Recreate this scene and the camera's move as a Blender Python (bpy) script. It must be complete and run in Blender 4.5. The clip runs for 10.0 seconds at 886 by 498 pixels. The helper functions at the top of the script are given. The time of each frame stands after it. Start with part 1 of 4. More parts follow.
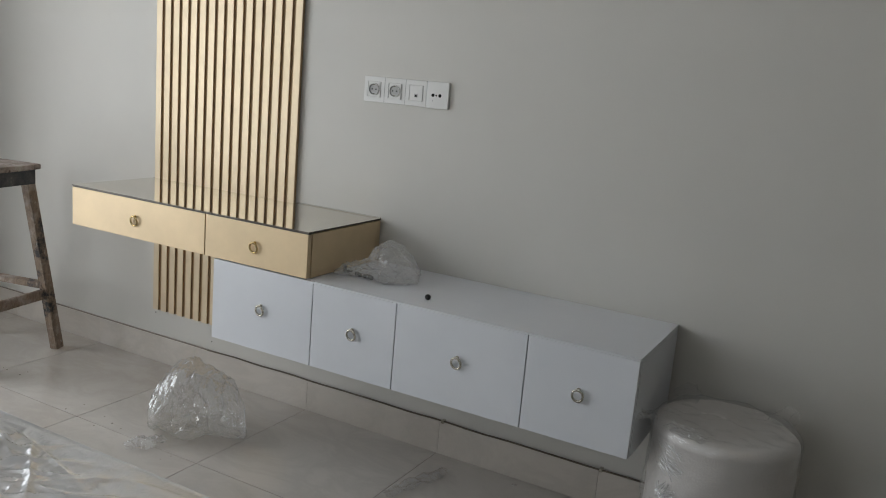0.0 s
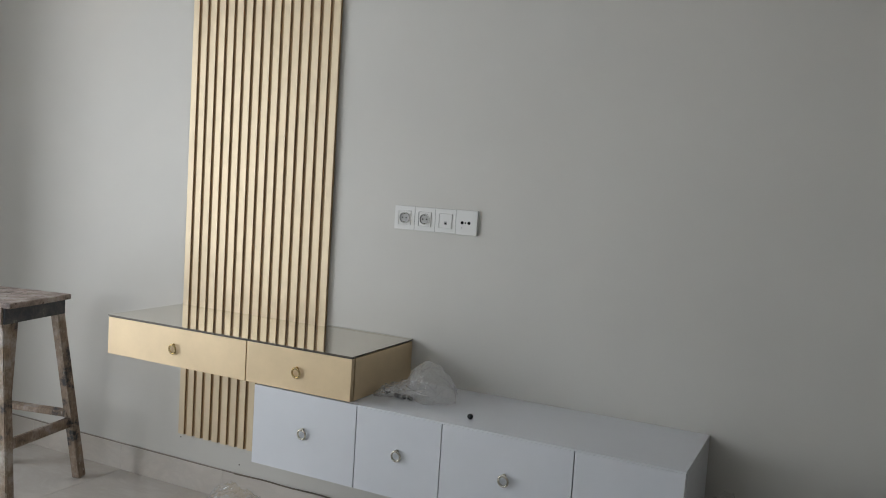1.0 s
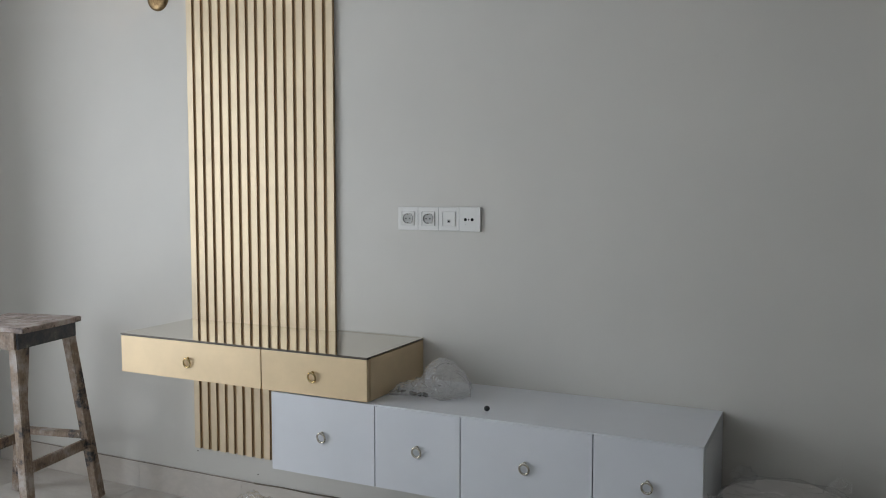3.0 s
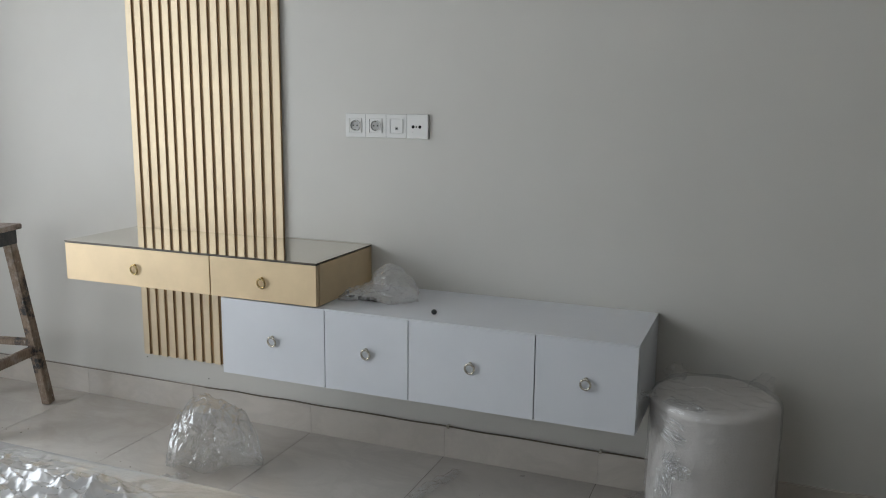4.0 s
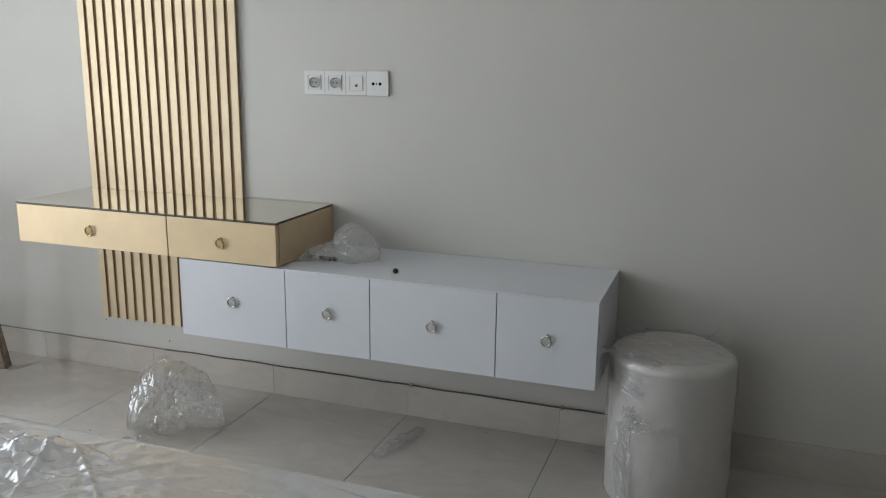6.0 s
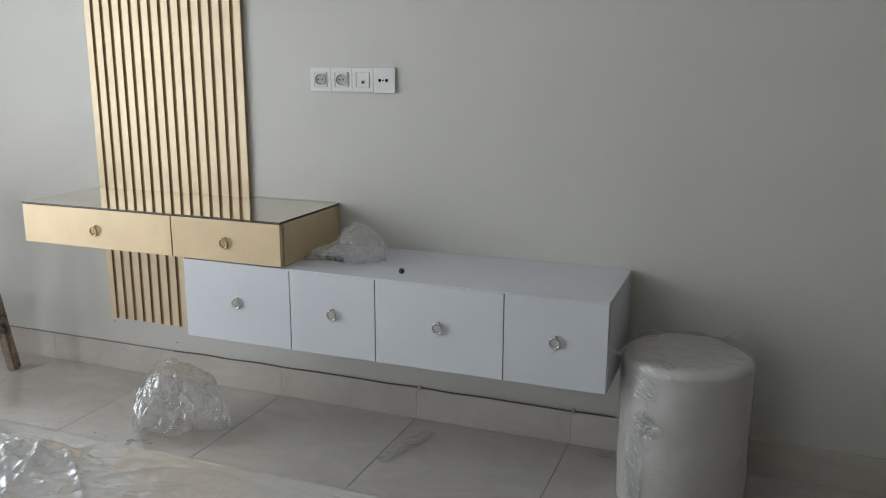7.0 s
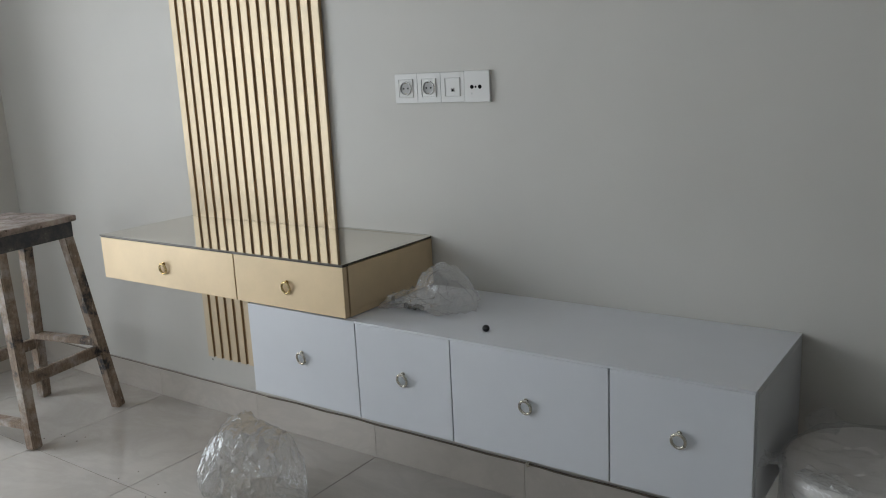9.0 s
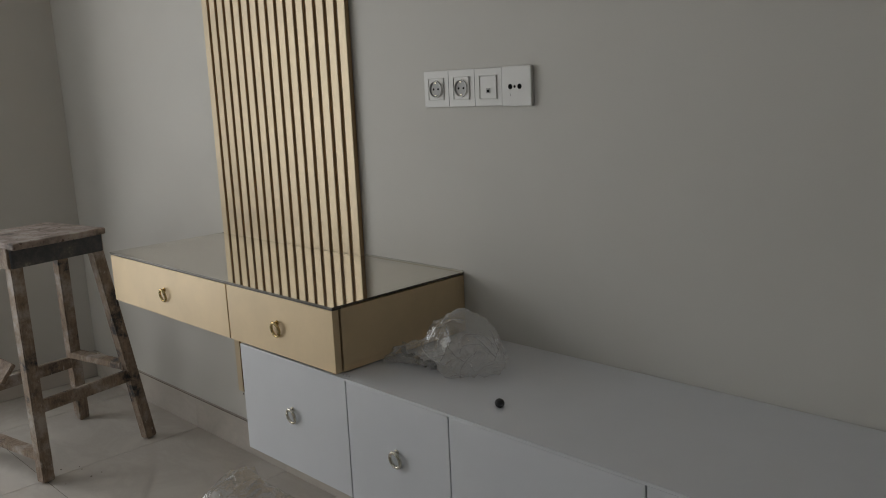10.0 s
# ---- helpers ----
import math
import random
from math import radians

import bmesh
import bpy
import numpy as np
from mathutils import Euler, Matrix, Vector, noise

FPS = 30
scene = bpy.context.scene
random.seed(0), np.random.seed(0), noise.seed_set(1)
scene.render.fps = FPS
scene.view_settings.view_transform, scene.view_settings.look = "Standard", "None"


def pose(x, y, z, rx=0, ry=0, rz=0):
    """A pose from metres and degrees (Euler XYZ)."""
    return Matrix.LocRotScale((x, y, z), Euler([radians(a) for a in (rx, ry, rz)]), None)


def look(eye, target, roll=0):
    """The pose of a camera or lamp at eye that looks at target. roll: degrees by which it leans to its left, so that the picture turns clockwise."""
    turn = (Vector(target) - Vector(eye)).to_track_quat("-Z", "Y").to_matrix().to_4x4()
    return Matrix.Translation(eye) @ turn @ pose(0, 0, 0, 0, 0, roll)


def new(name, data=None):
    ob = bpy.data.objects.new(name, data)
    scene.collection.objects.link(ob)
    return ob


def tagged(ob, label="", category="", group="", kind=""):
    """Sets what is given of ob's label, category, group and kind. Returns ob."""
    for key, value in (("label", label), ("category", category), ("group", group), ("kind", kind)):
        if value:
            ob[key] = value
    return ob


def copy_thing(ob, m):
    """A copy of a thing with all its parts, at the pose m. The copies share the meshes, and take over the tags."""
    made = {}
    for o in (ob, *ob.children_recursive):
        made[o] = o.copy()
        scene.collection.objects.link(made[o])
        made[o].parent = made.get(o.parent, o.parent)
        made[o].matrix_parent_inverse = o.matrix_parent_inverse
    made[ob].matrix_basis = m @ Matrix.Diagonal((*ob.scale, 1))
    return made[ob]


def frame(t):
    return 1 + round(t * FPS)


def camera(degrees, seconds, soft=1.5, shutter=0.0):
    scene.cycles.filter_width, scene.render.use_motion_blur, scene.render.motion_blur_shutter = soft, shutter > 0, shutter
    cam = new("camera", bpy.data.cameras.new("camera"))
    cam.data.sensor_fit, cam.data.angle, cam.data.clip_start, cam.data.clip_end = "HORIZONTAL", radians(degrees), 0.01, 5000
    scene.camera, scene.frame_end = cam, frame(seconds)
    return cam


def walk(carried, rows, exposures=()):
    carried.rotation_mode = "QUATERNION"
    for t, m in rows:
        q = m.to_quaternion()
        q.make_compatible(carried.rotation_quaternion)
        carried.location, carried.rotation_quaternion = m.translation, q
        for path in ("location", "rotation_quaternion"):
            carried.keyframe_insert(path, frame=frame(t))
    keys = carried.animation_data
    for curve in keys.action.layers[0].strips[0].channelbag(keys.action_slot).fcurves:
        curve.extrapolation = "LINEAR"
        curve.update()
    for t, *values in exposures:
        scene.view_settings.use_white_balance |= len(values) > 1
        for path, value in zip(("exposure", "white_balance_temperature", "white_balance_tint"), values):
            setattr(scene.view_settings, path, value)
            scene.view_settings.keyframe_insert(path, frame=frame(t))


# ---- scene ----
cam = camera(56.4, 10.0, soft=1.0)
PATH = [
    (0, (1.359, -2.528, 1.356), (0.445, -0.797, 0.947), 5.0),
    (0.5, (1.292, -2.657, 1.36), (0.471, -0.869, 1.003), 4.7),
    (0.7, (1.233, -2.713, 1.401), (0.377, -0.936, 1.071), 3.8),
    (1, (1.212, -2.763, 1.43), (0.337, -0.972, 1.27), 3.6),
    (1.2, (1.234, -2.785, 1.467), (0.357, -0.988, 1.435), 3.3),
    (1.5, (1.236, -2.789, 1.482), (0.353, -0.998, 1.583), 3.4),
    (2, (1.233, -2.79, 1.505), (0.334, -1.025, 1.779), 3.8),
    (2.2, (1.228, -2.796, 1.505), (0.333, -1.03, 1.792), 3.9),
    (2.5, (1.214, -2.791, 1.479), (0.323, -1.011, 1.677), 3.9),
    (3, (1.191, -2.825, 1.4), (0.331, -1.025, 1.256), -0.0),
    (3.2, (1.184, -2.842, 1.395), (0.343, -1.041, 1.172), -0.4),
    (4.3, (1.206, -2.864, 1.389), (0.505, -1.027, 1.022), 0.9),
    (4.5, (1.205, -2.862, 1.366), (0.513, -1.021, 1.0), 1.0),
    (5, (1.207, -2.858, 1.361), (0.536, -1.016, 0.966), 1.0),
    (5.5, (1.217, -2.848, 1.364), (0.559, -1.006, 0.947), 0.8),
    (5.7, (1.215, -2.846, 1.374), (0.565, -1.005, 0.943), 0.8),
    (6.8, (1.217, -2.817, 1.378), (0.572, -0.98, 0.921), 0.5),
    (7, (1.241, -2.768, 1.357), (0.544, -0.947, 0.913), 0.2),
    (7.5, (1.304, -2.618, 1.349), (0.426, -0.874, 0.915), -0.9),
    (8, (1.336, -2.476, 1.319), (0.382, -0.778, 0.865), -1.3),
    (8.5, (1.251, -2.28, 1.318), (0.298, -0.591, 0.831), -1.3),
    (9, (1.273, -2.077, 1.346), (0.143, -0.484, 0.918), -2.8),
    (9.3, (1.295, -1.962, 1.395), (0.024, -0.452, 1.069), -3.2),
    (9.5, (1.295, -1.854, 1.36), (-0.025, -0.383, 1.056), -2.8),
    (10, (1.189, -1.491, 1.295), (-0.205, -0.109, 0.909), -2.6),
]
EXPOSURES = [(0, -0.35, 6750, 13), (1, -0.3, 6650, 13), (2, -0.48, 6500, 13), (3, -0.33, 6500, 13), (4.5, -0.2, 6600, 12), (7, -0.17, 6600, 12), (8, -0.2, 6600, 12), (9, -0.38, 6550, 12), (9.5, -1.1, 7250, 13), (10, -1.05, 7150, 14)]
walk(cam, [(t, look(eye, target, roll)) for t, eye, target, roll in PATH], EXPOSURES)

# ---- world and lights ----
world = bpy.data.worlds.new("sky")
world.use_nodes = True
scene.world = world
sky = world.node_tree.nodes.new("ShaderNodeTexSky")
sky.sky_type, sky.sun_disc = "NISHITA", False
sky.sun_elevation, sky.sun_rotation = radians(40), radians(200)
world.node_tree.nodes["Background"].inputs["Strength"].default_value = 0.08
world.node_tree.links.new(sky.outputs[0], world.node_tree.nodes["Background"].inputs["Color"])

# room: x along the furnished wall, y into the room (negative), z up
X0, X1, Y1, HIGH, LOW = -2.72, 4.4, -5.0, 2.885, 2.682
WIN_Y0, WIN_Y1, WIN_Z0, WIN_Z1 = -3.2, -0.70, 0.12, 2.45
SOFFIT_X = -1.396

daylight = bpy.data.lights.new("window_daylight", "AREA")
daylight.shape, daylight.size, daylight.size_y = "RECTANGLE", WIN_Z1 - WIN_Z0 - 0.1, WIN_Y1 - WIN_Y0 - 0.1
daylight.energy, daylight.color = 56, (0.84, 0.93, 1.0)
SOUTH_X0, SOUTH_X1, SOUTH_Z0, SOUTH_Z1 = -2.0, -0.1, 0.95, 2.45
lamp = new("window_daylight", daylight)
lamp.matrix_world = pose(X0 - 0.16, (WIN_Y0 + WIN_Y1) / 2, (WIN_Z0 + WIN_Z1) / 2, 0, -90, 0)

# fill lamp in an unseen, added south window; it brightens the left side
south_fill = bpy.data.lights.new("south_window_daylight", "AREA")
south_fill.shape, south_fill.size, south_fill.size_y = "RECTANGLE", SOUTH_X1 - SOUTH_X0 - 0.1, SOUTH_Z1 - SOUTH_Z0 - 0.1
south_fill.energy, south_fill.color = 12, (0.80, 0.91, 1.0)
lamp = new("south_window_daylight", south_fill)
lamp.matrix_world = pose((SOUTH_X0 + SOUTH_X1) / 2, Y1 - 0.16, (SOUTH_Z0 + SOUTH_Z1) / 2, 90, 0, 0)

# the bulbs burn inside the open-topped frosted candle glasses
for x, z in ((1.147, 2.255), (-1.556, 2.246)):
    bulb = bpy.data.lights.new("lamp_bulb", "POINT")
    bulb.energy, bulb.color, bulb.shadow_soft_size = 1.15, (1.0, 0.66, 0.37), 0.02
    new("lamp_bulb", bulb).location = (x, -0.1265, z + 0.138)


# ---- materials ----
def material(name, base=(0.8, 0.8, 0.8), rough=0.5, metal=0.0, **more):
    m = bpy.data.materials.new(name)
    m.use_nodes = True
    b = m.node_tree.nodes["Principled BSDF"]
    b.inputs["Base Color"].default_value = (*base, 1)
    b.inputs["Roughness"].default_value = rough
    b.inputs["Metallic"].default_value = metal
    for key, value in more.items():
        b.inputs[key.replace("_", " ")].default_value = value
    return m


def nodes_of(m):
    return m.node_tree.nodes, m.node_tree.links, m.node_tree.nodes["Principled BSDF"]


def noise_node(m, scale, detail=4.0, rough=0.55, stretch=(1, 1, 1), distortion=0.0):
    n, l, _ = nodes_of(m)
    co = n.new("ShaderNodeTexCoord")
    mp = n.new("ShaderNodeMapping")
    mp.inputs["Scale"].default_value = stretch
    t = n.new("ShaderNodeTexNoise")
    t.inputs["Scale"].default_value, t.inputs["Detail"].default_value = scale, detail
    t.inputs["Roughness"].default_value, t.inputs["Distortion"].default_value = rough, distortion
    l.new(co.outputs["Object"], mp.inputs[0])
    l.new(mp.outputs[0], t.inputs["Vector"])
    return t


def ramp(m, source, stops):
    n, l, _ = nodes_of(m)
    r = n.new("ShaderNodeValToRGB")
    while len(r.color_ramp.elements) < len(stops):
        r.color_ramp.elements.new(0.5)
    for e, (p, c) in zip(r.color_ramp.elements, stops):
        e.position, e.color = p, (*c, 1)
    l.new(source, r.inputs[0])
    return r.outputs[0]


def mix(m, fac, a, b, mode="MIX"):
    n, l, _ = nodes_of(m)
    x = n.new("ShaderNodeMix")
    x.data_type, x.blend_type = "RGBA", mode
    for socket, value in ((x.inputs[0], fac), (x.inputs[6], a), (x.inputs[7], b)):
        if isinstance(value, (int, float)):
            socket.default_value = value
        elif isinstance(value, tuple):
            socket.default_value = (*value, 1)
        else:
            l.new(value, socket)
    return x.outputs[2]


def bump(m, source, strength, distance):
    n, l, b = nodes_of(m)
    k = n.new("ShaderNodeBump")
    k.inputs["Strength"].default_value, k.inputs["Distance"].default_value = strength, distance
    l.new(source, k.inputs["Height"])
    if b.inputs["Normal"].links:
        l.new(b.inputs["Normal"].links[0].from_socket, k.inputs["Normal"])
    l.new(k.outputs[0], b.inputs["Normal"])


def vary_rough(m, source, low, high):
    n, l, b = nodes_of(m)
    r = n.new("ShaderNodeMapRange")
    r.inputs["To Min"].default_value, r.inputs["To Max"].default_value = low, high
    l.new(source, r.inputs["Value"])
    l.new(r.outputs[0], b.inputs["Roughness"])


def set_colour(m, source):
    n, l, b = nodes_of(m)
    l.new(source, b.inputs["Base Color"])


def wall_paint(name, base):
    m = material(name, base, 0.62)
    blotch, grain = noise_node(m, 1.6, 5, 0.6), noise_node(m, 260, 3, 0.6)
    dark = tuple(c * 0.94 for c in base)
    set_colour(m, ramp(m, blotch.outputs[0], [(0.3, dark), (0.7, base)]))
    bump(m, grain.outputs[0], 0.12, 0.002)
    bump(m, blotch.outputs[0], 0.15, 0.01)
    return m


WALL = wall_paint("grey_wall_paint", (0.57, 0.553, 0.515))
CEIL = wall_paint("white_ceiling_paint", (0.78, 0.78, 0.77))


def gold_paint(name, base, metal, rough):
    m = material(name, base, rough, metal)
    fleck, cloud = noise_node(m, 900, 2, 0.5), noise_node(m, 5, 5, 0.6)
    a, b = tuple(c * 0.9 for c in base), tuple(min(1, c * 1.06) for c in base)
    set_colour(m, ramp(m, cloud.outputs[0], [(0.3, a), (0.7, b)]))
    vary_rough(m, cloud.outputs[0], rough - 0.05, rough + 0.07)
    bump(m, fleck.outputs[0], 0.08, 0.0006)
    return m


GOLD = gold_paint("satin_gold_lacquer", (0.70, 0.54, 0.335), 0.25, 0.38)
SLAT = gold_paint("gold_slat_paint", (0.63, 0.515, 0.35), 0.32, 0.36)
nick = noise_node(SLAT, 23, 3, 0.5, (1.0, 1.0, 0.55))
b_ = nodes_of(SLAT)[2]
set_colour(SLAT, mix(SLAT, ramp(SLAT, nick.outputs[0], [(0.735, (0, 0, 0)), (0.76, (1, 1, 1))]), b_.inputs["Base Color"].links[0].from_socket, (0.35, 0.22, 0.09)))
# brown of the groove floor; on the slat sides it stands for shade
GROOVE = gold_paint("brown_groove_and_side_shade", (0.38, 0.255, 0.135), 0.12, 0.48)
GAP_SHADE = material("dark_gap_shade", (0.05, 0.04, 0.03), 0.5)

WHITE = material("white_gloss_lacquer", (0.80, 0.80, 0.82), 0.24)
haze = noise_node(WHITE, 3, 5, 0.6)
vary_rough(WHITE, haze.outputs[0], 0.30, 0.42)
bump(WHITE, noise_node(WHITE, 40, 2).outputs[0], 0.03, 0.001)
set_colour(WHITE, ramp(WHITE, haze.outputs[0], [(0.3, (0.61, 0.625, 0.655)), (0.7, (0.66, 0.675, 0.705))]))

SMOKED = material("smoked_bronze_glass", (0.70, 0.655, 0.575), 0.03, 0.92)
dust = noise_node(SMOKED, 14, 6, 0.7)
vary_rough(SMOKED, dust.outputs[0], 0.015, 0.06)

GLASS_EDGE = material("dark_bronze_glass_edge", (0.085, 0.07, 0.05), 0.3)
CHROME = material("polished_nickel", (0.66, 0.63, 0.56), 0.13, 1.0)
BRASS = material("polished_brass", (0.58, 0.45, 0.23), 0.14, 1.0)
BRONZE = material("antique_bronze", (0.34, 0.24, 0.13), 0.34, 1.0)
patina = noise_node(BRONZE, 35, 5, 0.65)
set_colour(BRONZE, ramp(BRONZE, patina.outputs[0], [(0.35, (0.17, 0.11, 0.055)), (0.7, (0.42, 0.30, 0.16))]))
vary_rough(BRONZE, patina.outputs[0], 0.25, 0.45)

TILE = material("beige_marble_porcelain", (0.55, 0.52, 0.48), 0.16)
veins, cloudy = noise_node(TILE, 2.6, 8, 0.66, (1, 1.7, 1), 0.5), noise_node(TILE, 1.1, 4, 0.6)
info = TILE.node_tree.nodes.new("ShaderNodeObjectInfo")
for tex in (veins, cloudy):
    shift = TILE.node_tree.nodes.new("ShaderNodeVectorMath")
    shift.operation = "ADD"
    spread = TILE.node_tree.nodes.new("ShaderNodeVectorMath")
    spread.operation = "SCALE"
    spread.inputs["Scale"].default_value = 9.0
    TILE.node_tree.links.new(info.outputs["Random"], spread.inputs[0])
    TILE.node_tree.links.new(tex.inputs["Vector"].links[0].from_socket, shift.inputs[0])
    TILE.node_tree.links.new(spread.outputs[0], shift.inputs[1])
    TILE.node_tree.links.new(shift.outputs[0], tex.inputs["Vector"])
stone = ramp(TILE, cloudy.outputs[0], [(0.3, (0.475, 0.44, 0.40)), (0.7, (0.535, 0.505, 0.465))])
set_colour(TILE, mix(TILE, ramp(TILE, veins.outputs[0], [(0.40, (0, 0, 0)), (0.5, (0.22, 0.22, 0.22)), (0.60, (0, 0, 0))]), stone, (0.33, 0.30, 0.27)))
vary_rough(TILE, noise_node(TILE, 9, 6, 0.7).outputs[0], 0.03, 0.12)
BASETILE = TILE.copy()
BASETILE.name = "pale_beige_baseboard_tile"
for node in BASETILE.node_tree.nodes:
    if node.type == "VALTORGB" and node.color_ramp.elements[0].color[0] > 0.2:
        node.color_ramp.elements[0].color, node.color_ramp.elements[1].color = (0.50, 0.455, 0.405, 1), (0.56, 0.515, 0.465, 1)
GROUT = material("dark_grout", (0.26, 0.235, 0.21), 0.9)
set_colour(GROUT, ramp(GROUT, noise_node(GROUT, 5, 5, 0.7).outputs[0], [(0.42, (0.07, 0.062, 0.055)), (0.55, (0.15, 0.135, 0.12)), (0.68, (0.34, 0.315, 0.285))]))
bump(GROUT, noise_node(GROUT, 300).outputs[0], 0.4, 0.002)

PLASTIC = material("white_socket_plastic", (0.68, 0.675, 0.655), 0.35)
bump(PLASTIC, noise_node(PLASTIC, 60, 3).outputs[0], 0.04, 0.001)
SOCKET_IN = material("grey_socket_insert", (0.36, 0.36, 0.35), 0.4)
DARK = material("black_print_and_shade", (0.008, 0.008, 0.008), 0.9, Specular_IOR_Level=0.1)
CRUMB = material("dark_plaster_crumb", (0.14, 0.12, 0.10), 0.9)
JUNCTION = material("grey_junction_strip", (0.42, 0.40, 0.35), 0.7)
GLIDE = material("worn_black_plastic", (0.018, 0.018, 0.019), 0.55)
AC_WHITE = material("white_abs_plastic", (0.61, 0.62, 0.64), 0.32)
bump(AC_WHITE, noise_node(AC_WHITE, 300, 2).outputs[0], 0.04, 0.0008)
AC_GREY = material("grey_print_and_shade", (0.16, 0.16, 0.16), 0.5)
PRINT = material("pale_print_and_shade", (0.33, 0.33, 0.33), 0.5)
BANNER = material("brown_banner_print", (0.13, 0.085, 0.055), 0.45)
PAPER = material("silver_sticker", (0.66, 0.66, 0.67), 0.35)
INK_W = material("white_print", (0.85, 0.84, 0.82), 0.5)
GREEN = material("green_print", (0.09, 0.2, 0.14), 0.5)

GLOW = material("frosted_lamp_glass", (0.9, 0.85, 0.75), 0.5)
b_ = GLOW.node_tree.nodes["Principled BSDF"]
b_.inputs["Emission Color"].default_value = (1.0, 0.63, 0.33, 1)
b_.inputs["Emission Strength"].default_value = 6.5
CLEAR = material("clear_glass", (1, 0.98, 0.95), 0.02, 0.0, Transmission_Weight=1.0, IOR=1.2)

OLDWOOD = material("paint_spattered_wood", (0.2, 0.14, 0.09), 0.75)
fibre = noise_node(OLDWOOD, 18, 6, 0.65, (6, 6, 1))
smear, spots = noise_node(OLDWOOD, 9, 6, 0.7), noise_node(OLDWOOD, 60, 4, 0.6, (1, 1, 0.35))
wood = ramp(OLDWOOD, fibre.outputs[0], [(0.25, (0.13, 0.09, 0.062)), (0.75, (0.30, 0.22, 0.16))])
tarred = mix(OLDWOOD, ramp(OLDWOOD, smear.outputs[0], [(0.36, (1, 1, 1)), (0.45, (0, 0, 0))]), wood, (0.035, 0.034, 0.036))
chalky = mix(OLDWOOD, ramp(OLDWOOD, smear.outputs[0], [(0.49, (0, 0, 0)), (0.64, (0.8, 0.8, 0.8))]), tarred, (0.40, 0.365, 0.335))
set_colour(OLDWOOD, mix(OLDWOOD, ramp(OLDWOOD, spots.outputs[0], [(0.66, (0, 0, 0)), (0.74, (0.8, 0.8, 0.8))]), chalky, (0.50, 0.475, 0.445)))
bump(OLDWOOD, fibre.outputs[0], 0.35, 0.003)
bump(OLDWOOD, smear.outputs[0], 0.3, 0.004)

TOPWOOD = material("paint_crusted_seat_wood", (0.35, 0.3, 0.27), 0.8)
crust, flecks = noise_node(TOPWOOD, 14, 7, 0.7), noise_node(TOPWOOD, 60, 3, 0.5)
worn = ramp(TOPWOOD, crust.outputs[0], [(0.3, (0.10, 0.085, 0.075)), (0.5, (0.31, 0.25, 0.225)), (0.72, (0.48, 0.45, 0.42))])
set_colour(TOPWOOD, mix(TOPWOOD, ramp(TOPWOOD, flecks.outputs[0], [(0.62, (0, 0, 0)), (0.68, (1, 1, 1))]), worn, (0.12, 0.085, 0.07)))
bump(TOPWOOD, crust.outputs[0], 0.5, 0.004)
TARRED = material("black_painted_wood", (0.05, 0.055, 0.065), 0.6)
set_colour(TARRED, ramp(TARRED, noise_node(TARRED, 22, 6, 0.7).outputs[0], [(0.42, (0.045, 0.05, 0.06)), (0.62, (0.10, 0.10, 0.105)), (0.75, (0.34, 0.31, 0.28))]))
bump(TARRED, noise_node(TARRED, 60, 5).outputs[0], 0.3, 0.002)


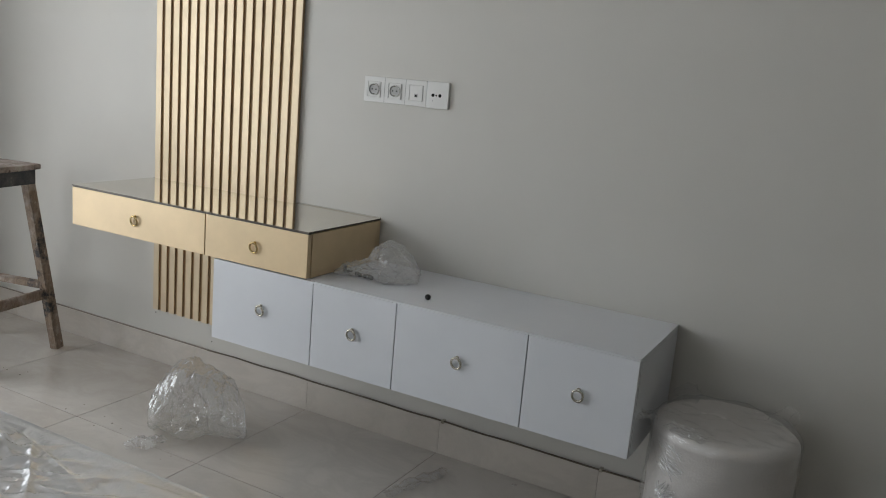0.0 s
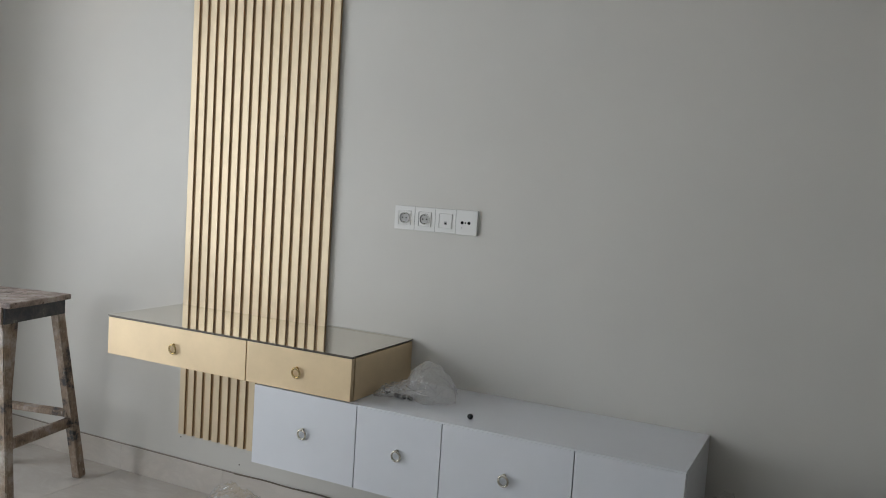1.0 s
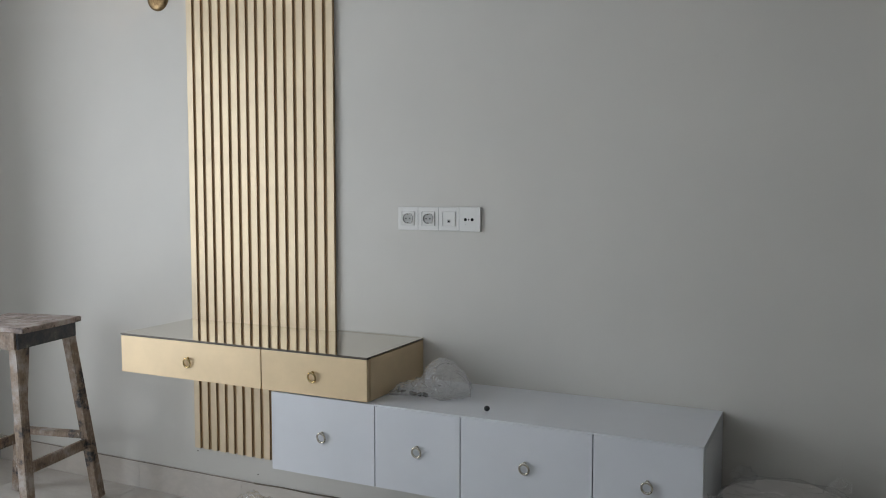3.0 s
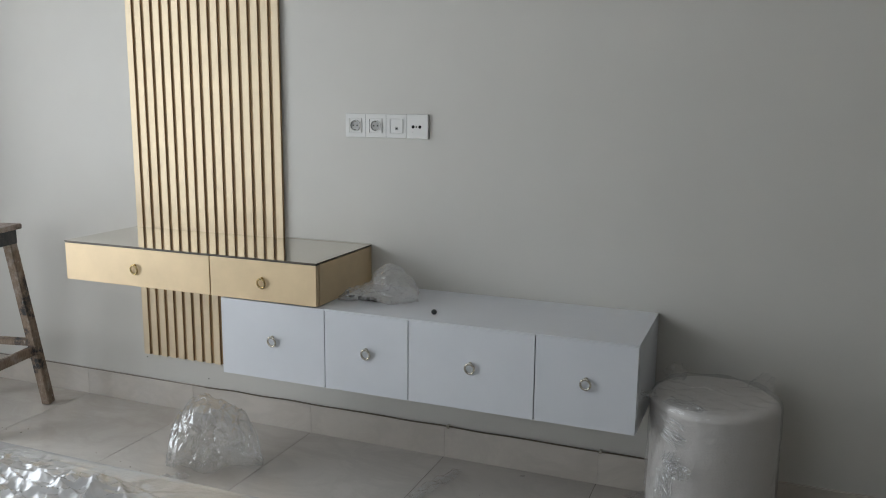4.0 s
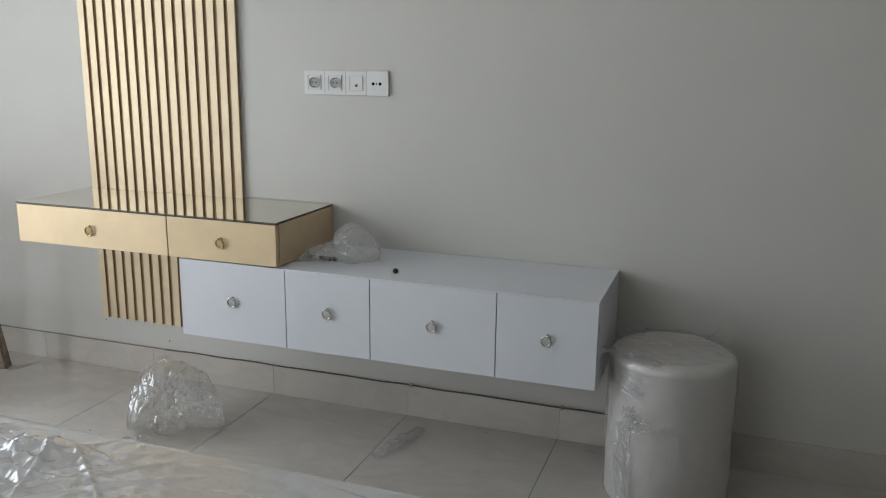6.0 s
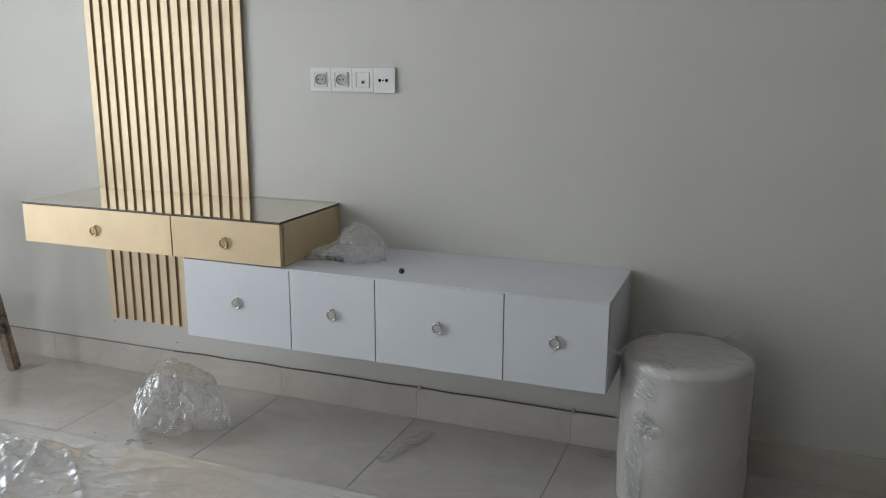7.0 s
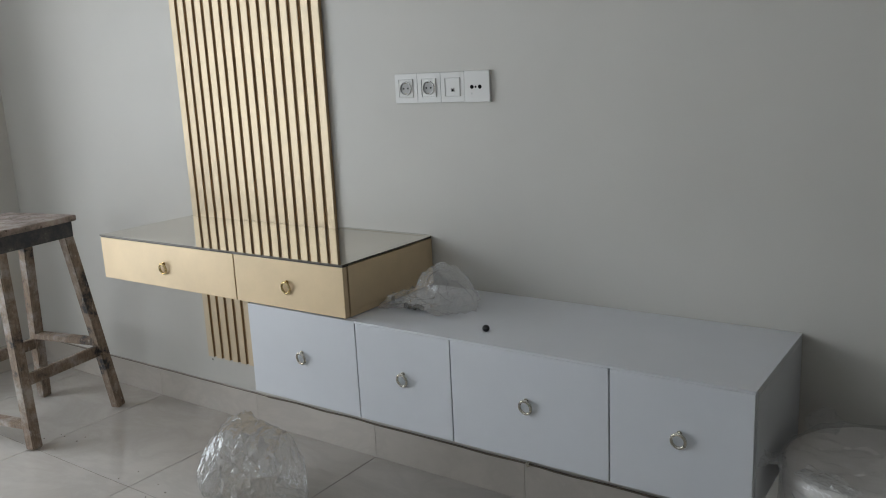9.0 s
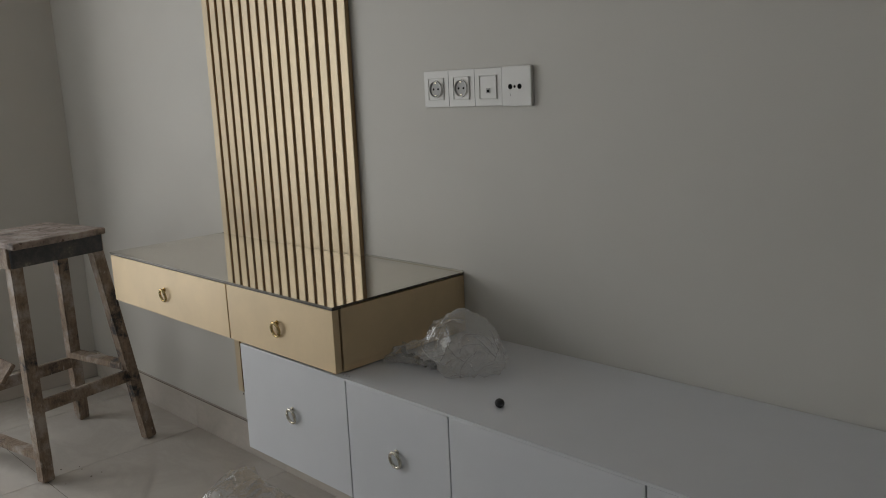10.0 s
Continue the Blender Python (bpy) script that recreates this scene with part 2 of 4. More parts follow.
def film(name, milky, gloss, wrinkle_scale, strength, tint=(0.96, 0.96, 0.96), stretch=(1, 1, 1)):
    """Clear polythene: see-through, with a gloss that grows at a slant."""
    m = bpy.data.materials.new(name)
    m.use_nodes = True
    n, l = m.node_tree.nodes, m.node_tree.links
    n.clear()
    out = n.new("ShaderNodeOutputMaterial")
    co = n.new("ShaderNodeTexCoord")
    t = n.new("ShaderNodeTexNoise")
    t.inputs["Scale"].default_value, t.inputs["Detail"].default_value, t.inputs["Distortion"].default_value = wrinkle_scale, 5, 1.2
    t.noise_type = "RIDGED_MULTIFRACTAL"
    mp = n.new("ShaderNodeMapping")
    mp.inputs["Scale"].default_value = stretch
    l.new(co.outputs["Object"], mp.inputs[0])
    l.new(mp.outputs[0], t.inputs["Vector"])
    k = n.new("ShaderNodeBump")
    k.inputs["Strength"].default_value, k.inputs["Distance"].default_value = strength, 0.01
    l.new(t.outputs[0], k.inputs["Height"])
    clear, white, shine = n.new("ShaderNodeBsdfTransparent"), n.new("ShaderNodeBsdfTranslucent"), n.new("ShaderNodeBsdfGlossy")
    clear.inputs[0].default_value, white.inputs[0].default_value = (*tint, 1), (0.88, 0.88, 0.88, 1)
    shine.inputs["Roughness"].default_value = 0.07
    slant = n.new("ShaderNodeLayerWeight")
    slant.inputs["Blend"].default_value = 0.5
    power, scaled = n.new("ShaderNodeMath"), n.new("ShaderNodeMath")
    power.operation, power.inputs[1].default_value = "POWER", 3.0
    scaled.operation, scaled.inputs[1].default_value, scaled.inputs[2].default_value = "MULTIPLY_ADD", 0.5, gloss
    l.new(slant.outputs["Facing"], power.inputs[0])
    l.new(power.outputs[0], scaled.inputs[0])
    matt, both = n.new("ShaderNodeBsdfDiffuse"), n.new("ShaderNodeMixShader")
    matt.inputs[0].default_value = (0.88, 0.88, 0.88, 1)
    l.new(white.outputs[0], both.inputs[1])
    l.new(matt.outputs[0], both.inputs[2])
    for node in (shine, slant, white, matt):
        l.new(k.outputs[0], node.inputs["Normal"])
    body, top = n.new("ShaderNodeMixShader"), n.new("ShaderNodeMixShader")
    body.inputs[0].default_value = milky
    l.new(clear.outputs[0], body.inputs[1])
    l.new(both.outputs[0], body.inputs[2])
    l.new(scaled.outputs[0], top.inputs[0])
    l.new(body.outputs[0], top.inputs[1])
    l.new(shine.outputs[0], top.inputs[2])
    l.new(top.outputs[0], out.inputs[0])
    return m


BAG_FILM = film("clear_bag_film", 0.13, 0.27, 70, 0.2, (0.995, 0.995, 0.995))
POUCH_FILM = film("thin_bag_film", 0.14, 0.16, 60, 0.2, (0.995, 0.995, 0.995))
GLINT_FILM = film("taut_film", 0.08, 0.26, 70, 0.25, (0.985, 0.985, 0.985))
FOLD_FILM = film("doubled_film", 0.36, 0.36, 14, 0.2, (0.985, 0.985, 0.985))
SHEET_FILM = film("clear_cover_film", 0.58, 0.31, 45, 0.12, (0.985, 0.985, 0.985))
ROLL_FILM = film("cling_film", 0.11, 0.06, 16, 0.25, (0.985, 0.985, 0.985), (1, 1, 3.0))
FOAM = material("bubble_wrap_foam", (0.53, 0.505, 0.48), 0.45)
bump(FOAM, noise_node(FOAM, 120, 2, 0.5).outputs[0], 0.4, 0.004)
bump(FOAM, noise_node(FOAM, 7, 4).outputs[0], 0.3, 0.01)
FABRIC = material("light_mattress_fabric", (0.60, 0.585, 0.565), 0.85)
bump(FABRIC, noise_node(FABRIC, 500, 2).outputs[0], 0.4, 0.001)
set_colour(FABRIC, ramp(FABRIC, noise_node(FABRIC, 4, 5).outputs[0], [(0.3, (0.78, 0.765, 0.745)), (0.7, (0.85, 0.835, 0.815))]))
CLOTH = material("slate_grey_cloth", (0.07, 0.075, 0.085), 0.9)
bump(CLOTH, noise_node(CLOTH, 700, 2).outputs[0], 0.4, 0.001)
CABLE = material("brown_cable_and_gap_line", (0.11, 0.085, 0.06), 0.55)
STEEL = material("dark_zinc_steel", (0.09, 0.085, 0.08), 0.4, 0.8)
FRAME = material("white_window_frame", (0.75, 0.75, 0.75), 0.35)
bump(FRAME, noise_node(FRAME, 80).outputs[0], 0.05, 0.001)


# ---- mesh helpers ----
def finish(bm, name, mat, smooth=20):
    """A mesh from a bmesh, shaded smooth but for edges sharper than the angle."""
    bmesh.ops.recalc_face_normals(bm, faces=bm.faces)
    if smooth:
        for f in bm.faces:
            f.smooth = True
        for e in bm.edges:
            if len(e.link_faces) == 2 and e.calc_face_angle(0) > radians(smooth):
                e.smooth = False
    me = bpy.data.meshes.new(name)
    bm.to_mesh(me)
    bm.free()
    me.materials.append(mat)
    return me


def part(name, bm, mat, parent=None, label="", smooth=20):
    ob = new(name, finish(bm, name, mat, smooth))
    ob.parent = parent
    if label:
        tagged(ob, label)
    return ob


def thing(name, place, label, category, group="", kind=""):
    ob = new(name)
    ob.empty_display_size = 0.05
    ob.location = place
    return tagged(ob, label, category, group, kind)


def box(x0, x1, y0, y1, z0, z1, bevel=0.0, bm=None, segments=2):
    bm = bm or bmesh.new()
    made = bmesh.ops.create_cube(bm, size=1, matrix=Matrix.LocRotScale(((x0 + x1) / 2, (y0 + y1) / 2, (z0 + z1) / 2), None, (abs(x1 - x0), abs(y1 - y0), abs(z1 - z0))))
    if bevel:
        edges = list({e for v in made["verts"] for e in v.link_edges})
        bmesh.ops.bevel(bm, geom=edges, offset=bevel, segments=segments, affect="EDGES", profile=0.5)
    return bm


def rod(a, b, r0, r1=None, n=16, bm=None, caps=True):
    """A round bar from a to b."""
    bm = bm or bmesh.new()
    a, b = Vector(a), Vector(b)
    turn = (b - a).to_track_quat("Z", "Y").to_matrix().to_4x4()
    bmesh.ops.create_cone(bm, cap_ends=caps, segments=n, radius1=r0, radius2=r0 if r1 is None else r1, depth=(b - a).length, matrix=Matrix.Translation((a + b) / 2) @ turn)
    return bm


def lathe(profile, n=40, bm=None, m=None):
    """Turns rows of (radius, height) about z."""
    bm = bm or bmesh.new()
    rings = []
    for r, z in profile:
        rings.append([bm.verts.new((r * math.cos(a), r * math.sin(a), z)) for a in [2 * math.pi * i / n for i in range(n)]])
    for low, high in zip(rings, rings[1:]):
        for i in range(n):
            bm.faces.new((low[i], low[(i + 1) % n], high[(i + 1) % n], high[i]))
    if m:
        bmesh.ops.transform(bm, matrix=m, verts=[v for ring in rings for v in ring])
    return bm


def tube(points, radius, n=8, bm=None, closed=False):
    """A round tube along points."""
    bm = bm or bmesh.new()
    points = [Vector(p) for p in points]
    rings, count = [], len(points)
    for i, p in enumerate(points):
        ahead = points[(i + 1) % count] if closed or i + 1 < count else p
        behind = points[i - 1] if closed or i else p
        d = (ahead - behind).normalized()
        side = d.cross(Vector((0, 0, 1)) if abs(d.z) < 0.9 else Vector((1, 0, 0))).normalized()
        up = side.cross(d)
        rings.append([bm.verts.new(p + radius * (math.cos(a) * side + math.sin(a) * up)) for a in [2 * math.pi * k / n for k in range(n)]])
    pairs = list(zip(rings, rings[1:])) + ([(rings[-1], rings[0])] if closed else [])
    for low, high in pairs:
        for k in range(n):
            bm.faces.new((low[k], low[(k + 1) % n], high[(k + 1) % n], high[k]))
    if not closed:
        bm.faces.new(rings[0])
        bm.faces.new(rings[-1][::-1])
    return bm


def extrude(outline, x0, x1):
    """A solid from an outline of (y, z), drawn from x0 to x1."""
    bm = bmesh.new()
    a = [bm.verts.new((x0, y, z)) for y, z in outline]
    b = [bm.verts.new((x1, y, z)) for y, z in outline]
    bm.faces.new(a)
    bm.faces.new(b[::-1])
    for i in range(len(a)):
        j = (i + 1) % len(a)
        bm.faces.new((a[i], b[i], b[j], a[j]))
    return bm


def text_mesh(words, size, spacing=1.0):
    """Flat lettering in the x-z plane, facing -y, from the left end of its base line."""
    data = bpy.data.curves.new("lettering", "FONT")
    data.body, data.size, data.space_character = words, size, spacing
    ob = new("lettering", data)
    bpy.context.view_layer.update()
    me = bpy.data.meshes.new_from_object(ob.evaluated_get(bpy.context.evaluated_depsgraph_get()))
    bpy.data.objects.remove(ob)
    bm = bmesh.new()
    bm.from_mesh(me)
    bpy.data.meshes.remove(me)
    bmesh.ops.rotate(bm, cent=(0, 0, 0), matrix=Matrix.Rotation(radians(90), 3, "X"), verts=bm.verts)
    return bm


def crumple(p, scale, seed):
    """Facets with sharp creases, 0 to about 1."""
    d = noise.voronoi(Vector(p) * scale + Vector((seed, seed * 1.7, seed * 0.3)))[0]
    return d[1] - d[0]


def facet_folds(p, seed, waves):
    """Height of a sheet folded along straight lines, flat in between."""
    z = 0.0
    for i, (turn, length, slope) in enumerate(waves):
        k = seed + 3.7 * i
        u = p[0] * math.cos(turn) + p[1] * math.sin(turn) + 0.35 * length * noise.noise(Vector((p[0] * 5 + k, p[1] * 5, k)))
        here = noise.noise(Vector((p[0] * 6, p[1] * 6 + k, 2 * k)))
        z += slope * length * max(0.0, 0.35 + here) * abs((u / length + k) % 1 - 0.5)
    return z


# ---- the room ----
def structure(name, bm, mat, label, category, smooth=0):
    return tagged(part(name, bm, mat, smooth=smooth), label, category, kind="structure")


T = 0.15
structure("wall_north", box(X0 - T, X1 + T, 0, T, 0, HIGH), WALL, "plain grey painted plaster wall behind the furniture", "wall")
west = box(X0 - T, X0, WIN_Y1, 0, 0, HIGH)
box(X0 - T, X0, Y1, WIN_Y0, 0, HIGH, bm=west)
box(X0 - T, X0, WIN_Y0, WIN_Y1, 0, WIN_Z0, bm=west)
box(X0 - T, X0, WIN_Y0, WIN_Y1, WIN_Z1, HIGH, bm=west)
structure("wall_west", west, WALL, "plain grey painted plaster wall with a tall window opening", "wall")
structure("wall_east", box(X1, X1 + T, Y1, 0, 0, HIGH), WALL, "plain grey painted plaster wall", "wall")
# the opening in the south wall is added for the fill lamp
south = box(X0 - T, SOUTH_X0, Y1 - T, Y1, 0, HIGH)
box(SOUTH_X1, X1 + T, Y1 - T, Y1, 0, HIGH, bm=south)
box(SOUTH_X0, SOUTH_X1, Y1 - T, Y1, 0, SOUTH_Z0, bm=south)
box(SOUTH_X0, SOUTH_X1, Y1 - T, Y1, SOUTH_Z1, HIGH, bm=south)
structure("wall_south", south, WALL, "plain grey painted plaster wall with an opening for the added fill light", "wall")
structure("ceiling", box(X0 - T, X1 + T, Y1 - T, T, HIGH, HIGH + 0.15), CEIL, "white painted plaster ceiling", "ceiling")
soffit = box(X0 - 0.01, SOFFIT_X, Y1 - 0.01, 0.01, LOW, HIGH + 0.02)
for v in soffit.verts:
    if v.co.y < -1 and v.co.z < LOW + 0.01:
        v.co.z -= 0.13
bmesh.ops.bevel(soffit, geom=list(soffit.edges), offset=0.004, segments=2, affect="EDGES")
structure("ceiling_soffit", soffit, CEIL, "lowered white ceiling part with a grey side", "ceiling")
floor = structure("floor", box(X0 - T, X1 + T, Y1 - T, T, -0.1, -0.0015), GROUT, "polished beige marble-look floor tiles with dark joints", "floor")

window = tagged(new("window_1"), "tall white-framed window with clear panes", "window", kind="structure")
for y0, y1 in ((WIN_Y0, WIN_Y0 + 0.06), (-2.305, -2.245), (WIN_Y1 - 0.06, WIN_Y1)):
    part("window_frame", box(X0 - 0.1, X0 - 0.04, y0, y1, WIN_Z0, WIN_Z1, 0.006), FRAME, window)
for z0, z1 in ((WIN_Z0, WIN_Z0 + 0.06), (WIN_Z1 - 0.06, WIN_Z1)):
    for y0, y1 in ((WIN_Y0 + 0.06, -2.305), (-2.245, WIN_Y1 - 0.06)):
        part("window_frame", box(X0 - 0.097, X0 - 0.043, y0, y1, z0, z1, 0.004), FRAME, window)
for y0, y1 in ((WIN_Y0 + 0.06, -2.305), (-2.245, WIN_Y1 - 0.06)):
    pane = part("pane", box(X0 - 0.073, X0 - 0.067, y0, y1, WIN_Z0 + 0.06, WIN_Z1 - 0.06), CLEAR, window)
    pane.visible_shadow = False

# unseen window, added around the south fill lamp
window = tagged(new("window_2"), "unseen wide window added in the south wall for the fill light", "window", kind="structure")
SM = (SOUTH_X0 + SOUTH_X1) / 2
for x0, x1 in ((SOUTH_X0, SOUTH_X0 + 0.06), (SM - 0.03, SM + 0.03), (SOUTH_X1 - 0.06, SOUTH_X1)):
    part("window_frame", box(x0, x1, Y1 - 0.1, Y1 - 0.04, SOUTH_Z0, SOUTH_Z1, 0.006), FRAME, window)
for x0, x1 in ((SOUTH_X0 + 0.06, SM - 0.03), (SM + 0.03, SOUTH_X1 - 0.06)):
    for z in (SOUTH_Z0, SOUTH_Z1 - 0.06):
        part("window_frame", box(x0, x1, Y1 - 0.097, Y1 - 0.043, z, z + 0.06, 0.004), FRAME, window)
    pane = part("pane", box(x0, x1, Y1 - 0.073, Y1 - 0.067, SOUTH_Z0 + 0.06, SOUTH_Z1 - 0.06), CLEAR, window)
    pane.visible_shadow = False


# ---- slatted panel on the wall ----
PX0, PX1, PZ0 = -1.386, -0.634, 0.243
SLAT_W = 0.0325
PITCH = (PX1 - PX0 - SLAT_W) / 15
panel = thing("slatted_wall_panel", (PX0, 0, PZ0), "tall gold slatted wall panel reaching up to the ceiling", "wall panel")
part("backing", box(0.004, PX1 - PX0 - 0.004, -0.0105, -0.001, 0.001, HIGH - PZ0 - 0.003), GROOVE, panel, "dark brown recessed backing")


def slat_mesh(height):
    bm = bmesh.new()
    outline = [(0, -0.008), (0, -0.0175), (0.0013, -0.019), (SLAT_W - 0.0013, -0.019), (SLAT_W, -0.0175), (SLAT_W, -0.008)]
    low, high = ([bm.verts.new((x, y, z)) for x, y in outline] for z in (0, height))
    for i in range(5):
        bm.faces.new((low[i], low[i + 1], high[i + 1], high[i]))
    bm.faces.new(low[::-1])
    bm.faces.new(high)
    me = finish(bm, "slat", SLAT, 0)
    # the slat sides take the darker groove brown: their shade is in the colour
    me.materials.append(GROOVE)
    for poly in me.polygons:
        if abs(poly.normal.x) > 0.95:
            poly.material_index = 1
    return me


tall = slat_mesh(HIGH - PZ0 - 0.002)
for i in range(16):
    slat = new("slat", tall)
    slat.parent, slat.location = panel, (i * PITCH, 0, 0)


# ---- wall-hung furniture ----
def ring_pull(mat, parent, place):
    """A hanging ring on a square post with a round foot."""
    bm = rod((0, 0, 0.0135), (0, -0.003, 0.0135), 0.0062, n=20)
    box(-0.0030, 0.0030, -0.0125, -0.002, 0.0110, 0.0175, 0.0010, bm)
    rod((-0.0055, -0.0105, 0.0155), (0.0055, -0.0105, 0.0155), 0.0032, n=12, bm=bm)
    ring = [(0.0158 * math.sin(a), -0.0100 + 0.0050 * (1 - math.cos(a)) * 0.5, 0.0170 * math.cos(a) - 0.0025) for a in [2 * math.pi * i / 32 for i in range(32)]]
    tube(ring, 0.0037, 10, bm, closed=True)
    ob = part("ring_handle", bm, mat, parent, "polished ring pull", 50)
    ob.location = place
    return ob


# white cabinet
WX0, WX1, WF, WZ0, WZ1 = -0.649, 0.869, -0.426, 0.380, 0.668
cabinet = thing("floating_cabinet", (0, 0, WZ0), "long white gloss wall-hung media cabinet with four closed doors", "cabinet")
h = WZ1 - WZ0
part("top_panel", box(-0.2155, WX1, WF, -0.002, h - 0.0055, h + 0.0005, 0.0006), WHITE, cabinet)
part("top_rail", box(-0.2150, WX1 - 0.0005, WF + 0.0195, -0.003, h - 0.016, h - 0.0058), WHITE, cabinet)
part("top_panel", box(WX0, -0.2160, WF + 0.0195, -0.002, h - 0.016, h - 0.0005), WHITE, cabinet)
part("bottom_panel", box(WX0 + 0.016, WX1 - 0.016, WF + 0.02, -0.002, 0.0, 0.016), WHITE, cabinet)
part("back_panel", box(WX0 + 0.016, WX1 - 0.016, -0.012, -0.003, 0.016, h - 0.016), WHITE, cabinet)
for x in (WX0, WX1 - 0.016):
    part("side_panel", box(x, x + 0.016, WF + 0.0195, -0.002, 0, h - 0.0165, 0.0008), WHITE, cabinet)
edges_x = [WX0, -0.2145, 0.1060, 0.5455, WX1]
for x0, x1 in zip(edges_x, edges_x[1:]):
    door = part("door", box(x0 + 0.0016, x1 - 0.0016, WF + 0.001, WF + 0.018, 0.001, h - (0.0062 if x0 > -0.5 else 0.0010), 0.0012), WHITE, cabinet)
    ring_pull(CHROME, door, ((x0 + x1) / 2 + 0.003, WF + 0.001, 0.528 - WZ0))
# dividers are black in the white body to put shade into the door gaps
for x in edges_x[1:-1]:
    part("divider", box(x - 0.008, x + 0.008, WF + 0.021, -0.013, 0.0165, h - 0.0165), DARK, cabinet)

# gold drawer unit, standing on the white cabinet and fixed to the wall
GX0, GX1, GF, GZ0, GZ1 = -1.387, -0.242, -0.425, 0.671, 0.827
drawers = thing("floating_drawer_unit", (0, 0, GZ0), "gold lacquered wall-hung two-drawer unit with a smoked glass top", "drawer unit")
h = GZ1 - GZ0
part("glass_top", box(GX0, GX1, GF - 0.001, -0.024, h - 0.0048, h), SMOKED, drawers, "reflective smoked bronze glass sheet")
part("glass_top", box(GX0, PX0 - 0.002, -0.0235, -0.002, h - 0.0048, h), SMOKED, drawers)
part("glass_top", box(PX1 + 0.002, GX1, -0.0235, -0.002, h - 0.0048, h), SMOKED, drawers)
for sheet in [c for c in drawers.children if c.name.startswith("glass_top")]:
    sheet.data.materials.append(GLASS_EDGE)
    for poly in sheet.data.polygons:
        poly.material_index = int(abs(poly.normal.z) < 0.5)
# thin grey strip added to mark the line between glass and wall
for x0, x1, y in ((GX0 + 0.01, PX0 - 0.003, -0.0005), (PX1 + 0.003, GX1 - 0.002, -0.0005)):
    part("seal", box(x0, x1, y - 0.003, y, h - 0.004, h + 0.003), JUNCTION, drawers, "thin grey strip added along the line where glass meets wall")
part("bottom_panel", box(GX0 + 0.001, GX1 - 0.001, GF + 0.022, -0.026, 0, 0.016), GOLD, drawers)
for x in (GX0 + 0.0005, GX1 - 0.0165):
    part("side_panel", box(x, x + 0.016, GF + 0.0225, -0.026, 0.0165, h - 0.0085), GOLD, drawers)
part("side_panel", box(GX1 - 0.0165, GX1 - 0.0005, -0.0255, -0.002, 0, h - 0.0085), GOLD, drawers)
# near-black strip fills the slit under the glass in place of its shade
part("shadow_strip", box(GX0 + 0.002, GX1 - 0.002, GF + 0.002, GF + 0.0255, h - 0.0088, h - 0.0050), GAP_SHADE, drawers, "dark strip standing in for the shaded gap under the glass")
# body coloured near-black so the slits round the drawer fronts look shaded
part("carcass", box(GX0 + 0.02, GX1 - 0.02, GF + 0.026, -0.026, 0.017, h - 0.0075), GAP_SHADE, drawers, "inner body, coloured dark to shade the gaps between the fronts")
for x0, x1 in ((GX0, -0.692), (-0.692, GX1)):
    front = part("drawer_front", box(x0 + 0.0023, x1 - 0.0023, GF, GF + 0.018, 0.0005, h - 0.0090, 0.0012), GOLD, drawers)
    ring_pull(BRASS, front, ((x0 + x1) / 2 + 0.001, GF, 0.740 - GZ0))


# ---- sockets ----
def square_frame(x, size, opening, depth, lip=0.0015):
    """A square wall plate with a recessed middle, centred on x and z = 0."""
    bm = bmesh.new()
    rows = []
    for half, y in ((size / 2, 0), (size / 2, -depth + lip), (size / 2 - lip, -depth), (opening / 2 + 0.001, -depth), (opening / 2, -depth + 0.002)):
        rows.append([bm.verts.new((x + sx * half, y, sz * half)) for sx, sz in ((-1, -1), (1, -1), (1, 1), (-1, 1))])
    for a, b in zip(rows, rows[1:]):
        for i in range(4):
            bm.faces.new((a[i], a[(i + 1) % 4], b[(i + 1) % 4], b[i]))
    bm.faces.new(rows[-1])
    return bm


PW = 0.0868
gang = thing("wall_socket_strip", (-0.3475, -0.0005, 1.2885), "white triple wall plate with two power sockets and a network socket", "wall socket")
strip = bmesh.new()
box(0, PW * 3 - 0.0015, -0.008, 0, -0.0445, 0.0445, 0.002, strip)
part("plate", strip, PLASTIC, gang)
for i in range(2):
    cx, tilt = PW * (i + 0.5), (0, -2.2)[i]
    insert = part("insert", square_frame(0, 0.055, 0.051, 0.0035), PLASTIC, gang)
    insert.matrix_basis = pose(cx, -0.0075, 0, 0, 0, 0) @ pose(0, 0, 0, 0, 0, tilt)
    well = lathe([(0.0195, 0.0135), (0.0182, 0.0128), (0.0175, 0.0099), (0.0001, 0.0098)], 32, m=Matrix.Translation((cx, 0, 0)) @ Matrix.Rotation(radians(90), 4, "X"))
    socket = part("socket_well", well, SOCKET_IN, gang, "round grey recessed socket", 35)
    for dx in (-0.008, 0.008):
        part("pin_hole", rod((cx + dx, -0.0096, 0), (cx + dx, -0.0103, 0), 0.0028, n=12), DARK, socket)
    for dz in (-0.0155, 0.0155):
        part("earth_clip", box(cx - 0.003, cx + 0.003, -0.0122, -0.0078, dz - 0.0012, dz + 0.0012), CHROME, socket)
    part("collar", lathe([(0.0195, 0.0125), (0.0197, 0.0136), (0.0212, 0.0136), (0.0215, 0.008)], 32, m=Matrix.Translation((cx, 0, 0)) @ Matrix.Rotation(radians(90), 4, "X")), PLASTIC, socket)
# black strip painted in for the shade left of the crooked insert
part("shadow_gap", box(PW * 1.5 - 0.0275, PW * 1.5 - 0.0258, -0.0092, -0.0078, -0.027, 0.025), DARK, gang)
net = part("insert", square_frame(PW * 2.5, 0.055, 0.051, 0.0115), PLASTIC, gang)
